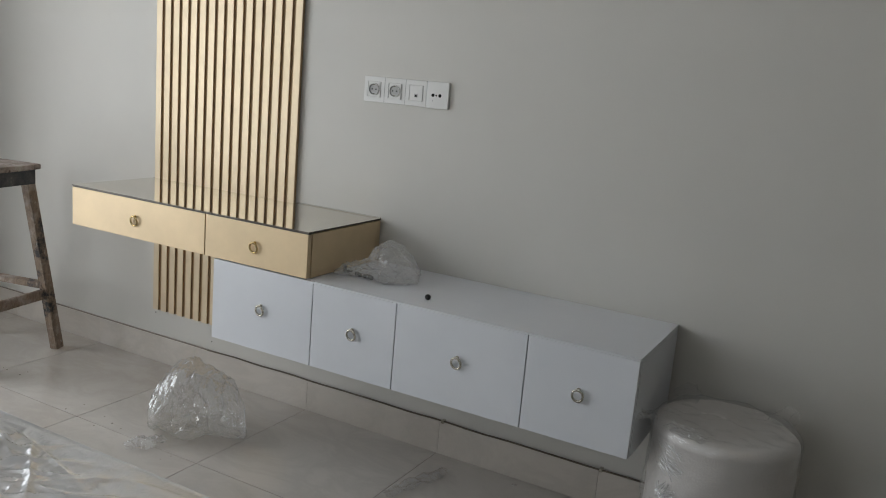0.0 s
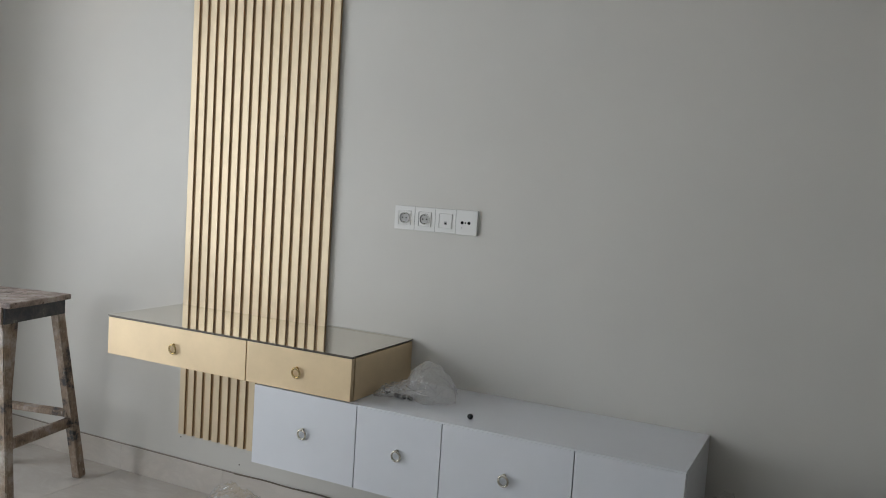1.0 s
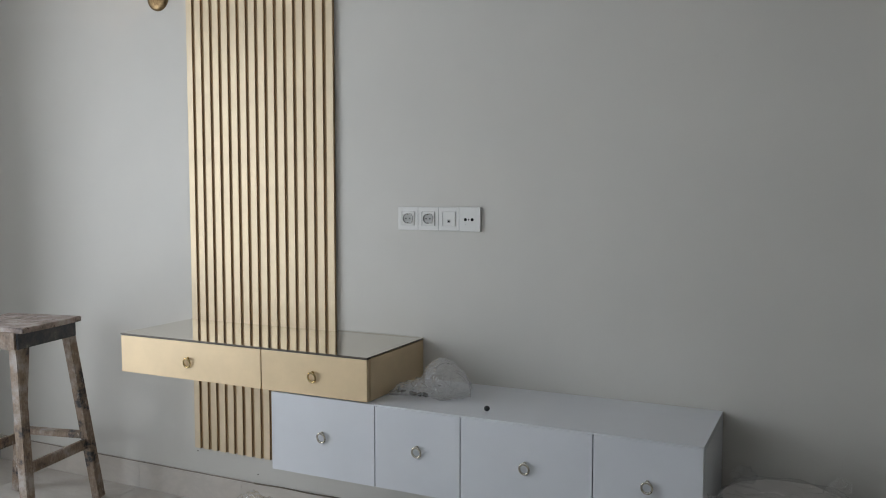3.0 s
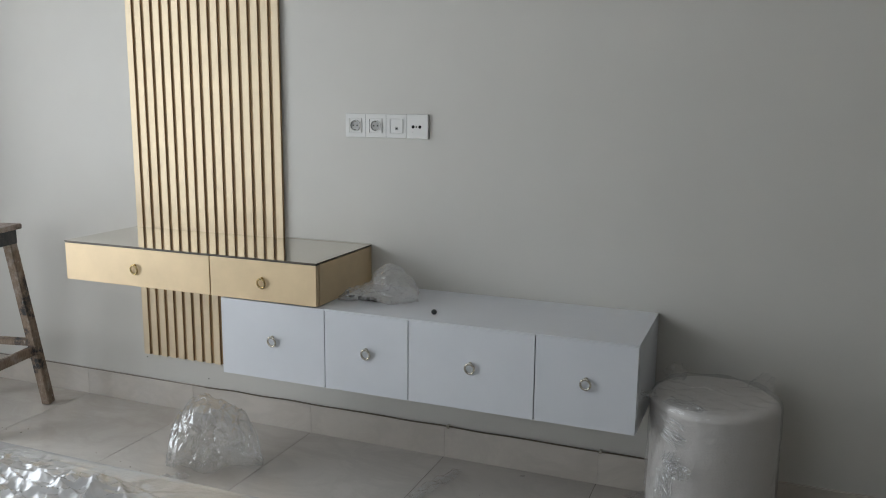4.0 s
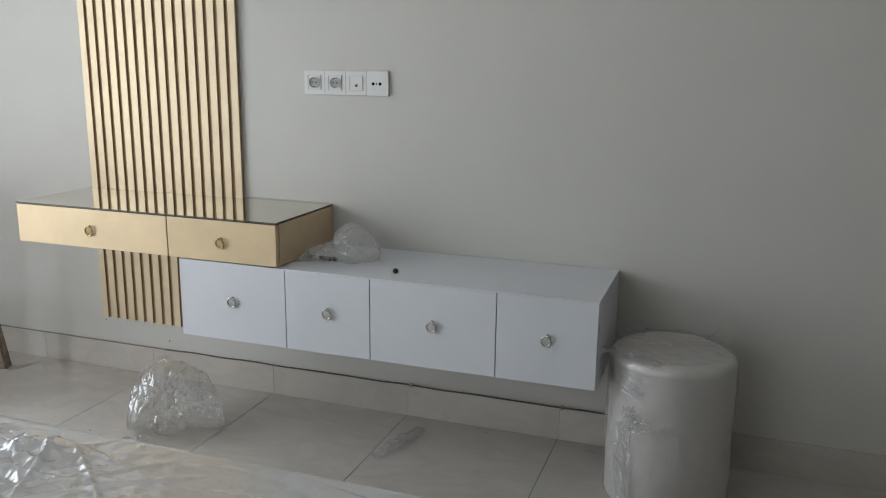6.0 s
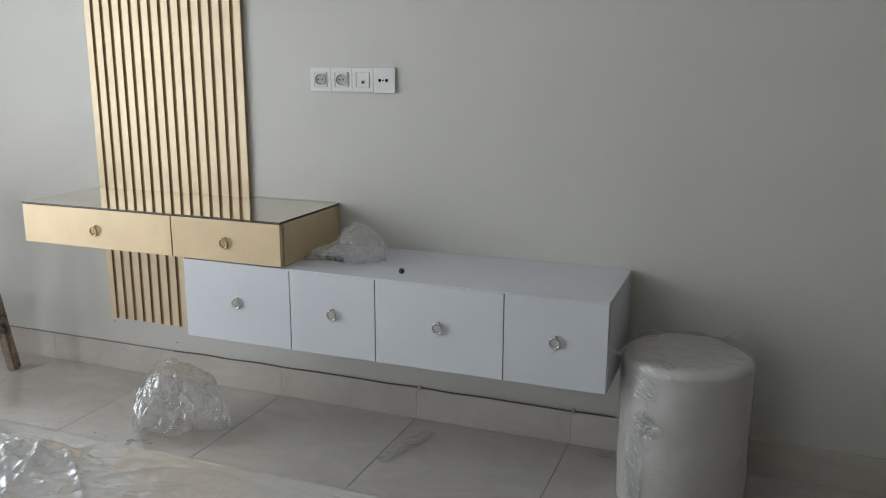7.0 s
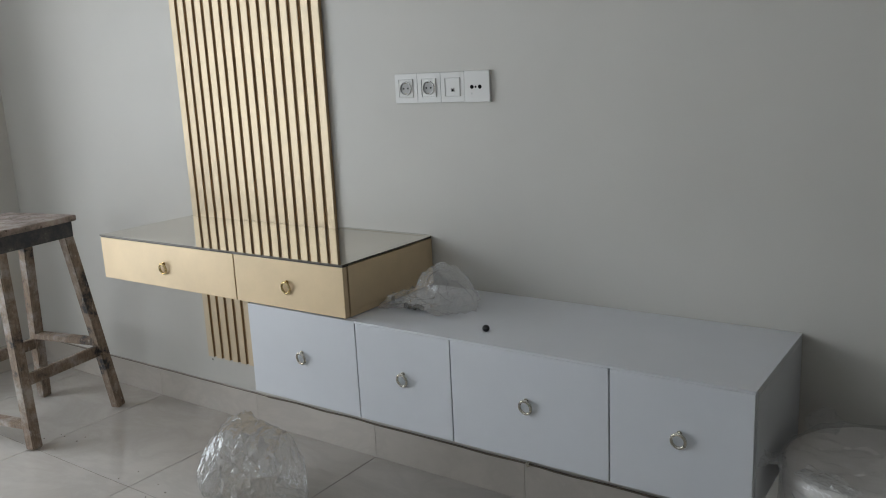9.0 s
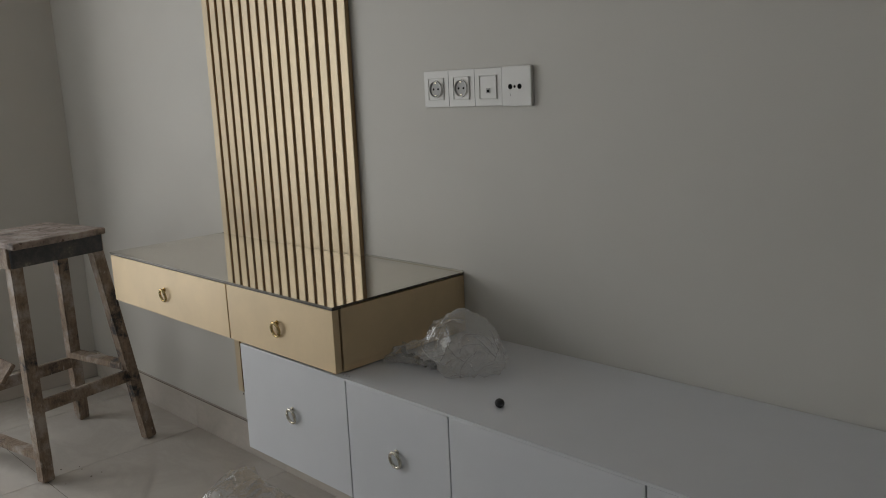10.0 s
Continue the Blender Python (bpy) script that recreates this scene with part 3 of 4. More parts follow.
part("network_port", box(PW * 2.5 - 0.005, PW * 2.5 + 0.007, -0.0112, -0.0085, -0.014, -0.002), SOCKET_IN, net, "grey network port")
part("network_port", box(PW * 2.5 - 0.002, PW * 2.5 + 0.005, -0.0116, -0.0088, -0.012, -0.006), DARK, net)
for x in (PW, PW * 2):
    part("seam", box(x - 0.0004, x + 0.0004, -0.0086, -0.0075, -0.043, 0.043), AC_GREY, gang)
aerial = thing("aerial_socket", (-0.0435, -0.0005, 1.2885), "white single wall plate with two aerial holes", "wall socket")
part("plate", box(-0.0432, 0.0432, -0.0105, 0, -0.0455, 0.0455, 0.002), PLASTIC, aerial)
for x, r in ((-0.0175, 0.0055), (-0.0045, 0.0026), (0.010, 0.0055)):
    bm = lathe([(r + 0.0006, 0.0100), (r + 0.0004, 0.0112), (r, 0.0112), (r - 0.0008, 0.0106), (0.0001, 0.0106)], 20, m=Matrix.Translation((x, 0, -0.001)) @ Matrix.Rotation(radians(90), 4, "X"))
    part("aerial_hole", bm, DARK, aerial, "dark round hole")
part("print_mark", box(-0.0185, -0.0175, -0.0109, -0.0103, -0.022, -0.017), AC_GREY, aerial)


# ---- air conditioner ----
AX0, AX1 = -0.053, 0.957
ac = thing("air_conditioner", (AX0, 0, 2.274), "white split air conditioner hung high on the wall, louvre closed", "air conditioner")
W = AX1 - AX0
belly = [(-0.10 - 0.108 * math.cos(q), 0.112 - 0.084 * math.sin(q)) for q in [math.pi / 2 * i / 16 for i in range(17)]]
shell = extrude([(-0.001, 0.043), (-0.001, 0.345), (-0.19, 0.345), (-0.205, 0.335)] + belly + [(-0.03, 0.028)], 0.004, W - 0.004)
bmesh.ops.bevel(shell, geom=[e for e in shell.edges if len({round(v.co.x, 3) for v in e.verts}) == 1], offset=0.007, segments=3, affect="EDGES")
for v in shell.verts:
    inset = 0.006 * max(0.0, 1 + v.co.y / 0.2)
    v.co.x += inset if v.co.x < W / 2 else -inset
part("body", shell, AC_WHITE, ac, smooth=35)
part("front_panel", box(0, W, -0.222, -0.209, 0.116, 0.343, 0.005, segments=3), AC_WHITE, ac)
# solid grey strip in place of the shaded slit below the panel
part("panel_gap", box(0.006, W - 0.006, -0.2135, -0.2, 0.1125, 0.1165), PRINT, ac, "grey strip standing in for the shaded gap under the front panel")
def on_belly(q, out):
    return (-0.10 - (0.108 + out) * math.cos(q), 0.112 - (0.084 + out) * math.sin(q))


arc = [radians(5 + 49 * i / 12) for i in range(13)]
part("louvre", extrude([on_belly(q, 0.0032) for q in arc] + [on_belly(q, -0.004) for q in reversed(arc)], 0.072, W - 0.066), AC_WHITE, ac, smooth=35)
# grey tubes trace the louvre's outline where its slit would be in shade
part("louvre_gap", tube([(0.068 + 0.020 * (i / 12) ** 2, *on_belly(q, 0.0022)) for i, q in enumerate(arc)], 0.0019, 6), PRINT, ac)
part("louvre_gap", tube([(W - 0.0645, *on_belly(q, 0.0022)) for q in arc], 0.0023, 6), AC_GREY, ac)
part("louvre_gap", tube([(0.088, *on_belly(radians(55), 0.002)), (W - 0.0645, *on_belly(radians(55), 0.002))], 0.0021, 6), AC_GREY, ac)
for i in range(7):
    part("vent_slot", box(W - 0.0115, W - 0.0095, -0.175, -0.145, 0.20 + i * 0.016, 0.206 + i * 0.016), AC_GREY, ac)
AF = -0.2225
sticker = part("energy_sticker", box(0.004, 0.370, AF - 0.0004, AF, 0.250, 0.329), PAPER, ac, "silver energy sticker with a brown banner")
for x in (0.004, 0.360):
    part("dark_bar", box(x, x + 0.010, AF - 0.0010, AF - 0.0002, 0.250, 0.331), AC_GREY, sticker)
part("banner", box(0.018, 0.236, AF - 0.0010, AF - 0.0002, 0.294, 0.329), BANNER, sticker)


def print_words(words, size, x, z, width, mat, parent, y=AF - 0.0014):
    bm = text_mesh(words, size)
    wide = max(v.co.x for v in bm.verts) - min(v.co.x for v in bm.verts)
    bmesh.ops.scale(bm, vec=(width / wide, 1, 1), verts=bm.verts)
    bmesh.ops.translate(bm, vec=(x, y, z), verts=bm.verts)
    return part("lettering", bm, mat, parent, smooth=0)


print_words("70", 0.036, 0.023, 0.299, 0.040, INK_W, sticker)
print_words("%", 0.024, 0.066, 0.300, 0.017, INK_W, sticker)
print_words("ENERGY SAVING", 0.028, 0.089, 0.301, 0.141, INK_W, sticker)
print_words("DUAL Inverter", 0.025, 0.078, 0.266, 0.096, DARK, sticker)
part("print_bar", box(0.054, 0.072, AF - 0.001, AF - 0.0002, 0.267, 0.273), AC_GREY, sticker)
part("print_bar", box(0.180, 0.232, AF - 0.001, AF - 0.0002, 0.268, 0.276), GREEN, sticker)
part("print_bar", box(0.020, 0.040, AF - 0.001, AF - 0.0002, 0.264, 0.286, 0.0003), DARK, sticker)
part("print_bar", box(0.018, 0.050, AF - 0.001, AF - 0.0002, 0.2535, 0.2575), AC_GREY, sticker)
for x, w in ((0.258, 0.026), (0.246, 0.048), (0.314, 0.034), (0.310, 0.040)):
    z = 0.276 if w in (0.026, 0.034) else 0.268
    part("print_bar", box(x, x + w, AF - 0.001, AF - 0.0002, z, z + 0.0045), AC_GREY, sticker)
part("print_bar", box(0.312, 0.348, AF - 0.001, AF - 0.0002, 0.252, 0.259), AC_GREY, sticker)
ring = [(0.268 + 0.014 * math.cos(a), AF - 0.0008, 0.306 + 0.014 * math.sin(a)) for a in [2 * math.pi * i / 24 for i in range(24)]]
part("round_icon", tube(ring, 0.0011, 6, closed=True), AC_GREY, sticker)
icon = box(0.266, 0.270, AF - 0.001, AF - 0.0002, 0.298, 0.314)
box(0.260, 0.276, AF - 0.0012, AF - 0.0003, 0.304, 0.308, bm=icon)
part("cross_icon", icon, AC_GREY, sticker)
spk = [(0.314, 0.302), (0.322, 0.302), (0.332, 0.293), (0.332, 0.319), (0.322, 0.310), (0.314, 0.310)]
part("speaker_icon", tube([(x, AF - 0.0008, z) for x, z in spk], 0.001, 6, closed=True), AC_GREY, sticker)
part("speaker_icon", box(0.340, 0.342, AF - 0.001, AF - 0.0002, 0.294, 0.318), AC_GREY, sticker)
badge = part("warranty_badge", box(0.010, 0.042, AF - 0.0004, AF, 0.140, 0.184), AC_GREY, ac, "small grey framed badge")
part("badge_face", box(0.0115, 0.0405, AF - 0.001, AF - 0.0002, 0.1415, 0.1825), PAPER, badge)
print_words("10", 0.029, 0.0145, 0.150, 0.022, DARK, badge)
part("print_bar", box(0.014, 0.038, AF - 0.0016, AF - 0.0008, 0.1755, 0.1795), AC_GREY, badge)
logo = part("maker_mark", rod((0.479, AF + 0.001, 0.148), (0.479, AF - 0.0006, 0.148), 0.0085, n=24), PRINT, ac, "small grey round mark")
part("print_bar", box(0.492, 0.511, AF - 0.0008, AF + 0.001, 0.1435, 0.1525), PRINT, logo)
print_words("DUAL Inverter", 0.014, 0.868, 0.146, 0.078, AC_GREY, ac, AF - 0.0005)
part("indicator", box(0.366, 0.378, AF - 0.0006, AF + 0.001, 0.152, 0.155), INK_W, ac)
part("print_bar", box(W - 0.033, W - 0.028, -0.1995, -0.194, 0.058, 0.064), AC_GREY, ac)


# ---- wall lamps ----
def wall_lamp(place):
    lamp_ob = thing("wall_lamp", place, "lit antique-bronze wall lamp with frosted candle glass and filigree band", "wall lamp", "wall lamps")
    turn = Matrix.Rotation(radians(90), 4, "X")
    part("rose", lathe([(0.0, 0.02), (0.032, 0.0195), (0.048, 0.017), (0.055, 0.012), (0.058, 0.006), (0.058, 0.0)], 40, m=turn), BRONZE, lamp_ob, smooth=35)
    part("screw_cap", lathe([(0.0, 0.031), (0.004, 0.030), (0.006, 0.026), (0.006, 0.018)], 16, m=Matrix.Translation((0.028, 0, 0.012)) @ turn), BRASS, lamp_ob, smooth=40)
    part("arm", box(-0.013, 0.013, -0.144, -0.016, -0.006, 0.014, 0.002), BRONZE, lamp_ob, "square bronze arm")
    at = Matrix.Translation((0, -0.126, 0))
    part("neck", lathe([(0.013, 0.012), (0.016, 0.018), (0.026, 0.027), (0.040, 0.0345), (0.0, 0.035)], 32, m=at), BRONZE, lamp_ob, smooth=40)
    cup = part("cup", lathe([(0.036, 0.0330), (0.058, 0.0345), (0.0645, 0.038), (0.0655, 0.042), (0.0655, 0.050), (0.0635, 0.050), (0.0635, 0.042), (0.05, 0.0385)], 48, m=at), BRONZE, lamp_ob, smooth=40)
    glass = part("outer_glass", lathe([(0.0600, 0.040), (0.0600, 0.200), (0.0585, 0.2008), (0.0575, 0.200), (0.0575, 0.040)], 48, m=at), CLEAR, lamp_ob, "clear glass cylinder", 40)
    glass.visible_shadow = False
    part("candle_glass", lathe([(0.0, 0.040), (0.046, 0.040), (0.047, 0.044), (0.047, 0.164), (0.0455, 0.166), (0.044, 0.164), (0.044, 0.050), (0.0, 0.050)], 40, m=at), GLOW, lamp_ob, "glowing frosted glass", 40)

    def on_ring(a, z):
        return (0.0642 * math.cos(a), -0.126 + 0.0642 * math.sin(a), z)

    for i in range(7):
        a0 = 2 * math.pi * i / 7 + 0.55
        bm = tube([on_ring(a0, z) for z in (0.048, 0.066, 0.084, 0.100)], 0.0034, 6)
        for s_ in (-1, 1):
            for r, cz, ca, start, stop in ((0.0085, 0.060, 0.15, 0.0, 6.28), (0.0080, 0.079, 0.135, -0.8, 4.6), (0.0070, 0.057, 0.36, 0.0, 6.28), (0.0085, 0.070, 0.37, -1.4, 3.2)):
                tube([on_ring(a0 + s_ * (ca + r / 0.0642 * math.cos(t)), cz + r * math.sin(t)) for t in [start + (stop - start) * k / 10 for k in range(11)]], 0.0026, 5, bm)
            rod(on_ring(a0 + s_ * 0.13, 0.0960), on_ring(a0 + s_ * 0.02, 0.0900), 0.0042, 0.0022, 6, bm)
        rod(on_ring(a0, 0.097), on_ring(a0, 0.110), 0.0062, 0.0015, 8, bm)
        part("filigree", bm, BRONZE, cup, "pierced bronze fleur ornament", 60)
    return lamp_ob


first = wall_lamp((1.147, -0.0005, 2.255))
copy_thing(first, pose(-1.556, -0.0005, 2.246))


# ---- stool ----
def slanted(a, b, w, d, bm=None, bevel=0.004, right=(1, 0, 0)):
    """A bar of w x d between two points."""
    bm = bm or bmesh.new()
    a, b = Vector(a), Vector(b)
    z = (b - a).normalized()
    x = (Vector(right) - z * z.dot(Vector(right))).normalized()
    y = z.cross(x)
    m = Matrix((x, y, z)).transposed().to_4x4()
    made = bmesh.ops.create_cube(bm, size=1, matrix=Matrix.Translation((a + b) / 2) @ m @ Matrix.Diagonal((w, d, (b - a).length, 1)))
    bmesh.ops.bevel(bm, geom=list({e for v in made["verts"] for e in v.link_edges}), offset=bevel, segments=2, affect="EDGES")
    return bm


stool = thing("work_stool", (-1.965, -0.443, 0), "old paint-spattered wooden work stool with splayed legs and a broken rung", "stool")
stool.rotation_euler = (0, 0, radians(11))
SEAT = 0.822
FEET = {(1, -1): (0.205, -0.205), (1, 1): (0.205, 0.222), (-1, 1): (-0.222, 0.210), (-1, -1): (-0.222, -0.205)}
HEADS = {(1, -1): (0.140, -0.176), (1, 1): (0.140, 0.122), (-1, 1): (-0.084, 0.124), (-1, -1): (-0.104, -0.176)}


def at_height(sx, sy, z):
    return Vector((*FEET[sx, sy], 0)).lerp(Vector((*HEADS[sx, sy], SEAT)), z / SEAT)


for corner in FEET:
    leg = slanted(at_height(*corner, 0.004), at_height(*corner, SEAT), 0.043, 0.043)
    for v in leg.verts:
        v.co.z = max(v.co.z, 0.0)
    part("leg", leg, OLDWOOD, stool)


seat = box(-0.172, 0.200, -0.200, 0.146, SEAT, SEAT + 0.024, 0.005)
bmesh.ops.subdivide_edges(seat, edges=[e for e in seat.edges if e.calc_length() > 0.2], cuts=14, use_grid_fill=True)
for v in seat.verts:
    if v.co.x > 0.19 or v.co.x < -0.16 or v.co.y > 0.13 or v.co.y < -0.19:
        k = 1 + 0.018 * (noise.noise(v.co * 14) + noise.noise(v.co * 41))
        v.co.x, v.co.y = v.co.x * k, v.co.y * k
part("seat", seat, TOPWOOD, stool, "flat seat board crusted with old paint")
for (ax, ay), (bx, by), mat in (((1, -1), (1, 1), TARRED), ((-1, -1), (1, -1), OLDWOOD), ((-1, -1), (-1, 1), OLDWOOD), ((-1, 1), (1, 1), OLDWOOD)):
    a, b = at_height(ax, ay, 0.792), at_height(bx, by, 0.792)
    out = Vector(((ax + bx) / 2, (ay + by) / 2, 0)) * 0.024
    reach = (b - a).normalized() * 0.020
    a, b = a - reach, b + reach
    part("apron", slanted(a + out, b + out, 0.070, 0.010, right=(0, 0, 1), bevel=0.002), mat, stool, "black-painted apron board" if mat is TARRED else "")
for (ax, ay), (bx, by), z, w, d in (((1, -1), (1, 1), 0.265, 0.045, 0.02), ((-1, -1), (1, -1), 0.095, 0.024, 0.045), ((-1, -1), (-1, 1), 0.265, 0.045, 0.02), ((-1, 1), (1, 1), 0.30, 0.024, 0.05)):
    a, b = at_height(ax, ay, z), at_height(bx, by, z)
    part("rung", slanted(a, b, w, d, right=(0, 0, 1), bevel=0.003), OLDWOOD, stool)
a = at_height(-1, -1, 0.41) + Vector((0.0, -0.026, 0.0))
part("broken_rung", slanted(a, a + Vector((0.205, 0.02, -0.045)), 0.075, 0.018, right=(0, 0.6, 0.8), bevel=0.003), OLDWOOD, stool, "broken rung hanging from one leg")


# ---- wrapped roll ----
RX, RY, RR, RH = 1.085, -0.25, 0.199, 0.492
roll = thing("bubble_wrap_roll", (RX, RY, 0), "upright roll of whitish bubble wrap bound in cling film", "packing roll")


def roll_skin(grow, rough, seed, low, dome):
    bm = bmesh.new()
    n, rows = 120, []
    prof = [(RR + grow, low + (RH - 0.03 - low) * i / 44) for i in range(45)]
    prof += [(RR + grow - 0.028 * (1 - math.cos(a)), RH - 0.03 + (0.03 + dome) * math.sin(a)) for a in [math.pi / 2 * i / 10 for i in range(1, 11)]]
    prof += [(RR + grow - 0.028 - (RR + grow - 0.033) * i / 14, RH + dome - 0.006 * math.sin(i / 14 * 3.1)) for i in range(1, 15)]
    for r, z in prof:
        row = []
        for i in range(n):
            a = 2 * math.pi * i / n
            p = Vector((r * math.cos(a), r * math.sin(a), z))
            k = rough * (crumple(p, 11, seed) - 0.35) + rough * 0.6 * noise.noise(p * 30 + Vector((seed, 0, 0)))
            k += 0.006 * noise.noise(p * 5 + Vector((0, seed, 0)))
            flat = 1.0 if z < RH - 0.03 else 0.4
            row.append(bm.verts.new((p.x + flat * k * math.cos(a), p.y + flat * k * math.sin(a), max(0.001, p.z + (1.3 * k if z > RH - 0.04 else 0)))))
        rows.append(row)
    for a, b in zip(rows, rows[1:]):
        for i in range(n):
            bm.faces.new((a[i], a[(i + 1) % n], b[(i + 1) % n], b[i]))
    bm.faces.new(rows[-1])
    return bm


part("wrap_core", roll_skin(-0.004, 0.003, 3.0, 0.0, -0.004), FOAM, roll, "whitish bubble wrap", 60)
part("cling_film", roll_skin(0.003, 0.008, 8.0, 0.004, 0.006), ROLL_FILM, roll, "crinkled clear film", 6)


def rag(seed, length, width, nx, ny, rise, fold, scale):
    """A loose crumpled strip of film lying along x."""
    bm = bmesh.new()
    grid = []
    for i in range(nx + 1):
        row = []
        for j in range(ny + 1):
            u, v = i / nx, j / ny - 0.5
            pinch = 0.45 + 0.55 * math.sin(math.pi * min(1, 0.15 + u * 0.8))
            p = Vector((u * length, v * width * pinch, 0))
            q = p * scale + Vector((seed, seed * 2, 0))
            z = rise * (0.5 - 1.6 * v * v) + fold * (crumple((p.x * 0.35, p.y, 0), scale * 1.5, seed) + 0.6 * noise.noise(q) + 0.5 * crumple(p, scale * 2.4, seed + 2))
            row.append(bm.verts.new((p.x + 0.3 * fold * noise.noise(q * 2), p.y + 0.5 * fold * noise.noise(q + Vector((7, 0, 0))), max(0.001, z))))
        grid.append(row)
    for i in range(nx):
        for j in range(ny):
            bm.faces.new((grid[i][j], grid[i + 1][j], grid[i + 1][j + 1], grid[i][j + 1]))
    return bm


for x, y, turn, tip in ((-0.13, 0.09, 100, 25), (0.12, 0.09, 60, 30), (-0.17, -0.10, 200, 5)):
    scrap = part("film_tuft", rag(x * 50 + 9, 0.07, 0.08, 14, 12, 0.012, 0.022, 34), ROLL_FILM, roll, "loose tuft of film", 40)
    scrap.matrix_basis = pose(x, y, RH - 0.008, 0, -tip, turn)
def on_roll(ob, azimuth, z, upright, out=0.0):
    """Lays a strip on the side of the roll, along it or up it."""
    a = radians(azimuth)
    ob.matrix_basis = pose((RR + out) * math.cos(a), (RR + out) * math.sin(a), z) @ Matrix.Rotation(a + math.pi / 2, 4, "Z") @ Matrix.Rotation(radians(90), 4, "X") @ Matrix.Rotation(radians(upright), 4, "Z")


on_roll(part("film_seam", rag(5.5, 0.27, 0.085, 60, 22, 0.002, 0.008, 26), GLINT_FILM, roll, "bunched vertical film seam", 5), 231, 0.01, 92, -0.003)
on_roll(part("film_tear", rag(4.1, 0.115, 0.055, 40, 20, 0.004, 0.012, 60), GLINT_FILM, roll, "torn puckered film", 5), 230, 0.285, 12, -0.003)


def pleats(count, seed, azimuth, spread, z0, z1, turn, wild, long, bm):
    """Short taut pleats on the side of the roll, fanned about one direction."""
    rng = random.Random(seed)
    for _ in range(count):
        a, z = radians(azimuth + rng.uniform(-spread, spread)), rng.uniform(z0, z1)
        t, reach, bow = radians(turn + rng.uniform(-wild, wild)), rng.uniform(0.3, 1.0) * long, rng.uniform(-0.4, 0.4)
        line = []
        for i in range(7):
            line.append(((RR + 0.0075) * math.cos(a), (RR + 0.0075) * math.sin(a), min(z, RH - 0.02)))
            a += math.cos(t) * reach / 6 / RR
            z += math.sin(t) * reach / 6
            t += bow / 6
        tube(line, rng.uniform(0.0006, 0.0016), 5, bm)
    return bm


# milky tubes laid on the creased film give its short glints a shape
pleat_bm = pleats(30, 3, 234, 9, 0.385, 0.460, -28, 22, 0.050, bmesh.new())
pleats(34, 5, 236, 7, 0.285, 0.325, 15, 80, 0.040, pleat_bm)
pleats(26, 7, 227, 6, 0.05, 0.27, -55, 18, 0.055, pleat_bm)
pleats(16, 9, 240, 2, 0.06, 0.27, -86, 10, 0.050, pleat_bm)
part("film_pleat", pleat_bm, FOLD_FILM, roll, "short shiny pleats, milky tubes put in for the film's glints", 60)
crown = part("film_flap", rag(7.7, 0.13, 0.07, 34, 22, 0.003, 0.008, 55), GLINT_FILM, roll, "crinkled film over the rim", 6)
crown.matrix_basis = pose(-0.135, -0.115, RH - 0.004, 0, 0, -28)
loose = tagged(part("plastic_scrap", rag(2.2, 0.10, 0.04, 16, 8, 0.008, 0.014, 34), BAG_FILM, smooth=35), "small torn scrap of clear film on the floor beside the roll", "plastic scrap")
loose.matrix_basis = pose(0.80, -0.085, 0.002, 0, 0, 35)


# ---- plastic bags ----
def along(u, values):
    k = u * (len(values) - 1)
    i = min(int(k), len(values) - 2)
    f = k - i
    f = f * f * (3 - 2 * f)
    return values[i] * (1 - f) + values[i + 1] * f


def bag_point(u, turn, length, heights, widths, seed, rough):
    """A point on a limp bag lying along x: u from end to end, turn round it."""
    h, w = along(u, heights), along(u, widths)
    c, k = math.cos(turn), math.sin(turn)
    p = Vector((u * length, w * math.copysign(abs(c) ** 0.8, c), h * (0.5 + 0.5 * math.copysign(abs(k) ** 0.85, k))))
    q = p * (0.3 / length)
    size = rough * (h + w) * 0.5
    fold = 0.34 * (crumple(q, 9, seed) - 0.35) + 0.55 * noise.noise(q * 9 + Vector((seed, 0, 0))) + 0.16 * (crumple(q, 24, seed + 5) - 0.3)
    p += Vector((0.25 * noise.noise(q * 14 + Vector((0, seed, 9))), c, k)) * fold * size
    p.z = max(0.0012, p.z)
    return p


def limp_bag(shape, nu=46, nt=46, jitter=0.006, seed=1):
    """A bag of flat angular facets, its vertices scattered so that no rows show."""
    rng = random.Random(seed)
    bm = bmesh.new()
    rows = []
    for i in range(nu + 1):
        row = []
        for k in range(nt):
            shift = rng.uniform(-0.35, 0.35)
            p = bag_point(min(1, max(0, (i + (rng.uniform(-0.4, 0.4) if 0 < i < nu else 0)) / nu)), 2 * math.pi * (k + shift) / nt, *shape)
            p += Vector([rng.gauss(0, jitter) for _ in range(3)])
            p.z = max(0.0012, p.z)
            row.append(bm.verts.new(p))
        rows.append(row)
    for a, b in zip(rows, rows[1:]):
        for k in range(nt):
            m = (k + 1) % nt
            if rng.random() < 0.5:
                bm.faces.new((a[k], b[k], b[m]))
                bm.faces.new((a[k], b[m], a[m]))
            else:
                bm.faces.new((a[k], b[k], a[m]))
                bm.faces.new((b[k], b[m], a[m]))
    bm.faces.new(rows[0])
    bm.faces.new(rows[-1][::-1])
    return bm


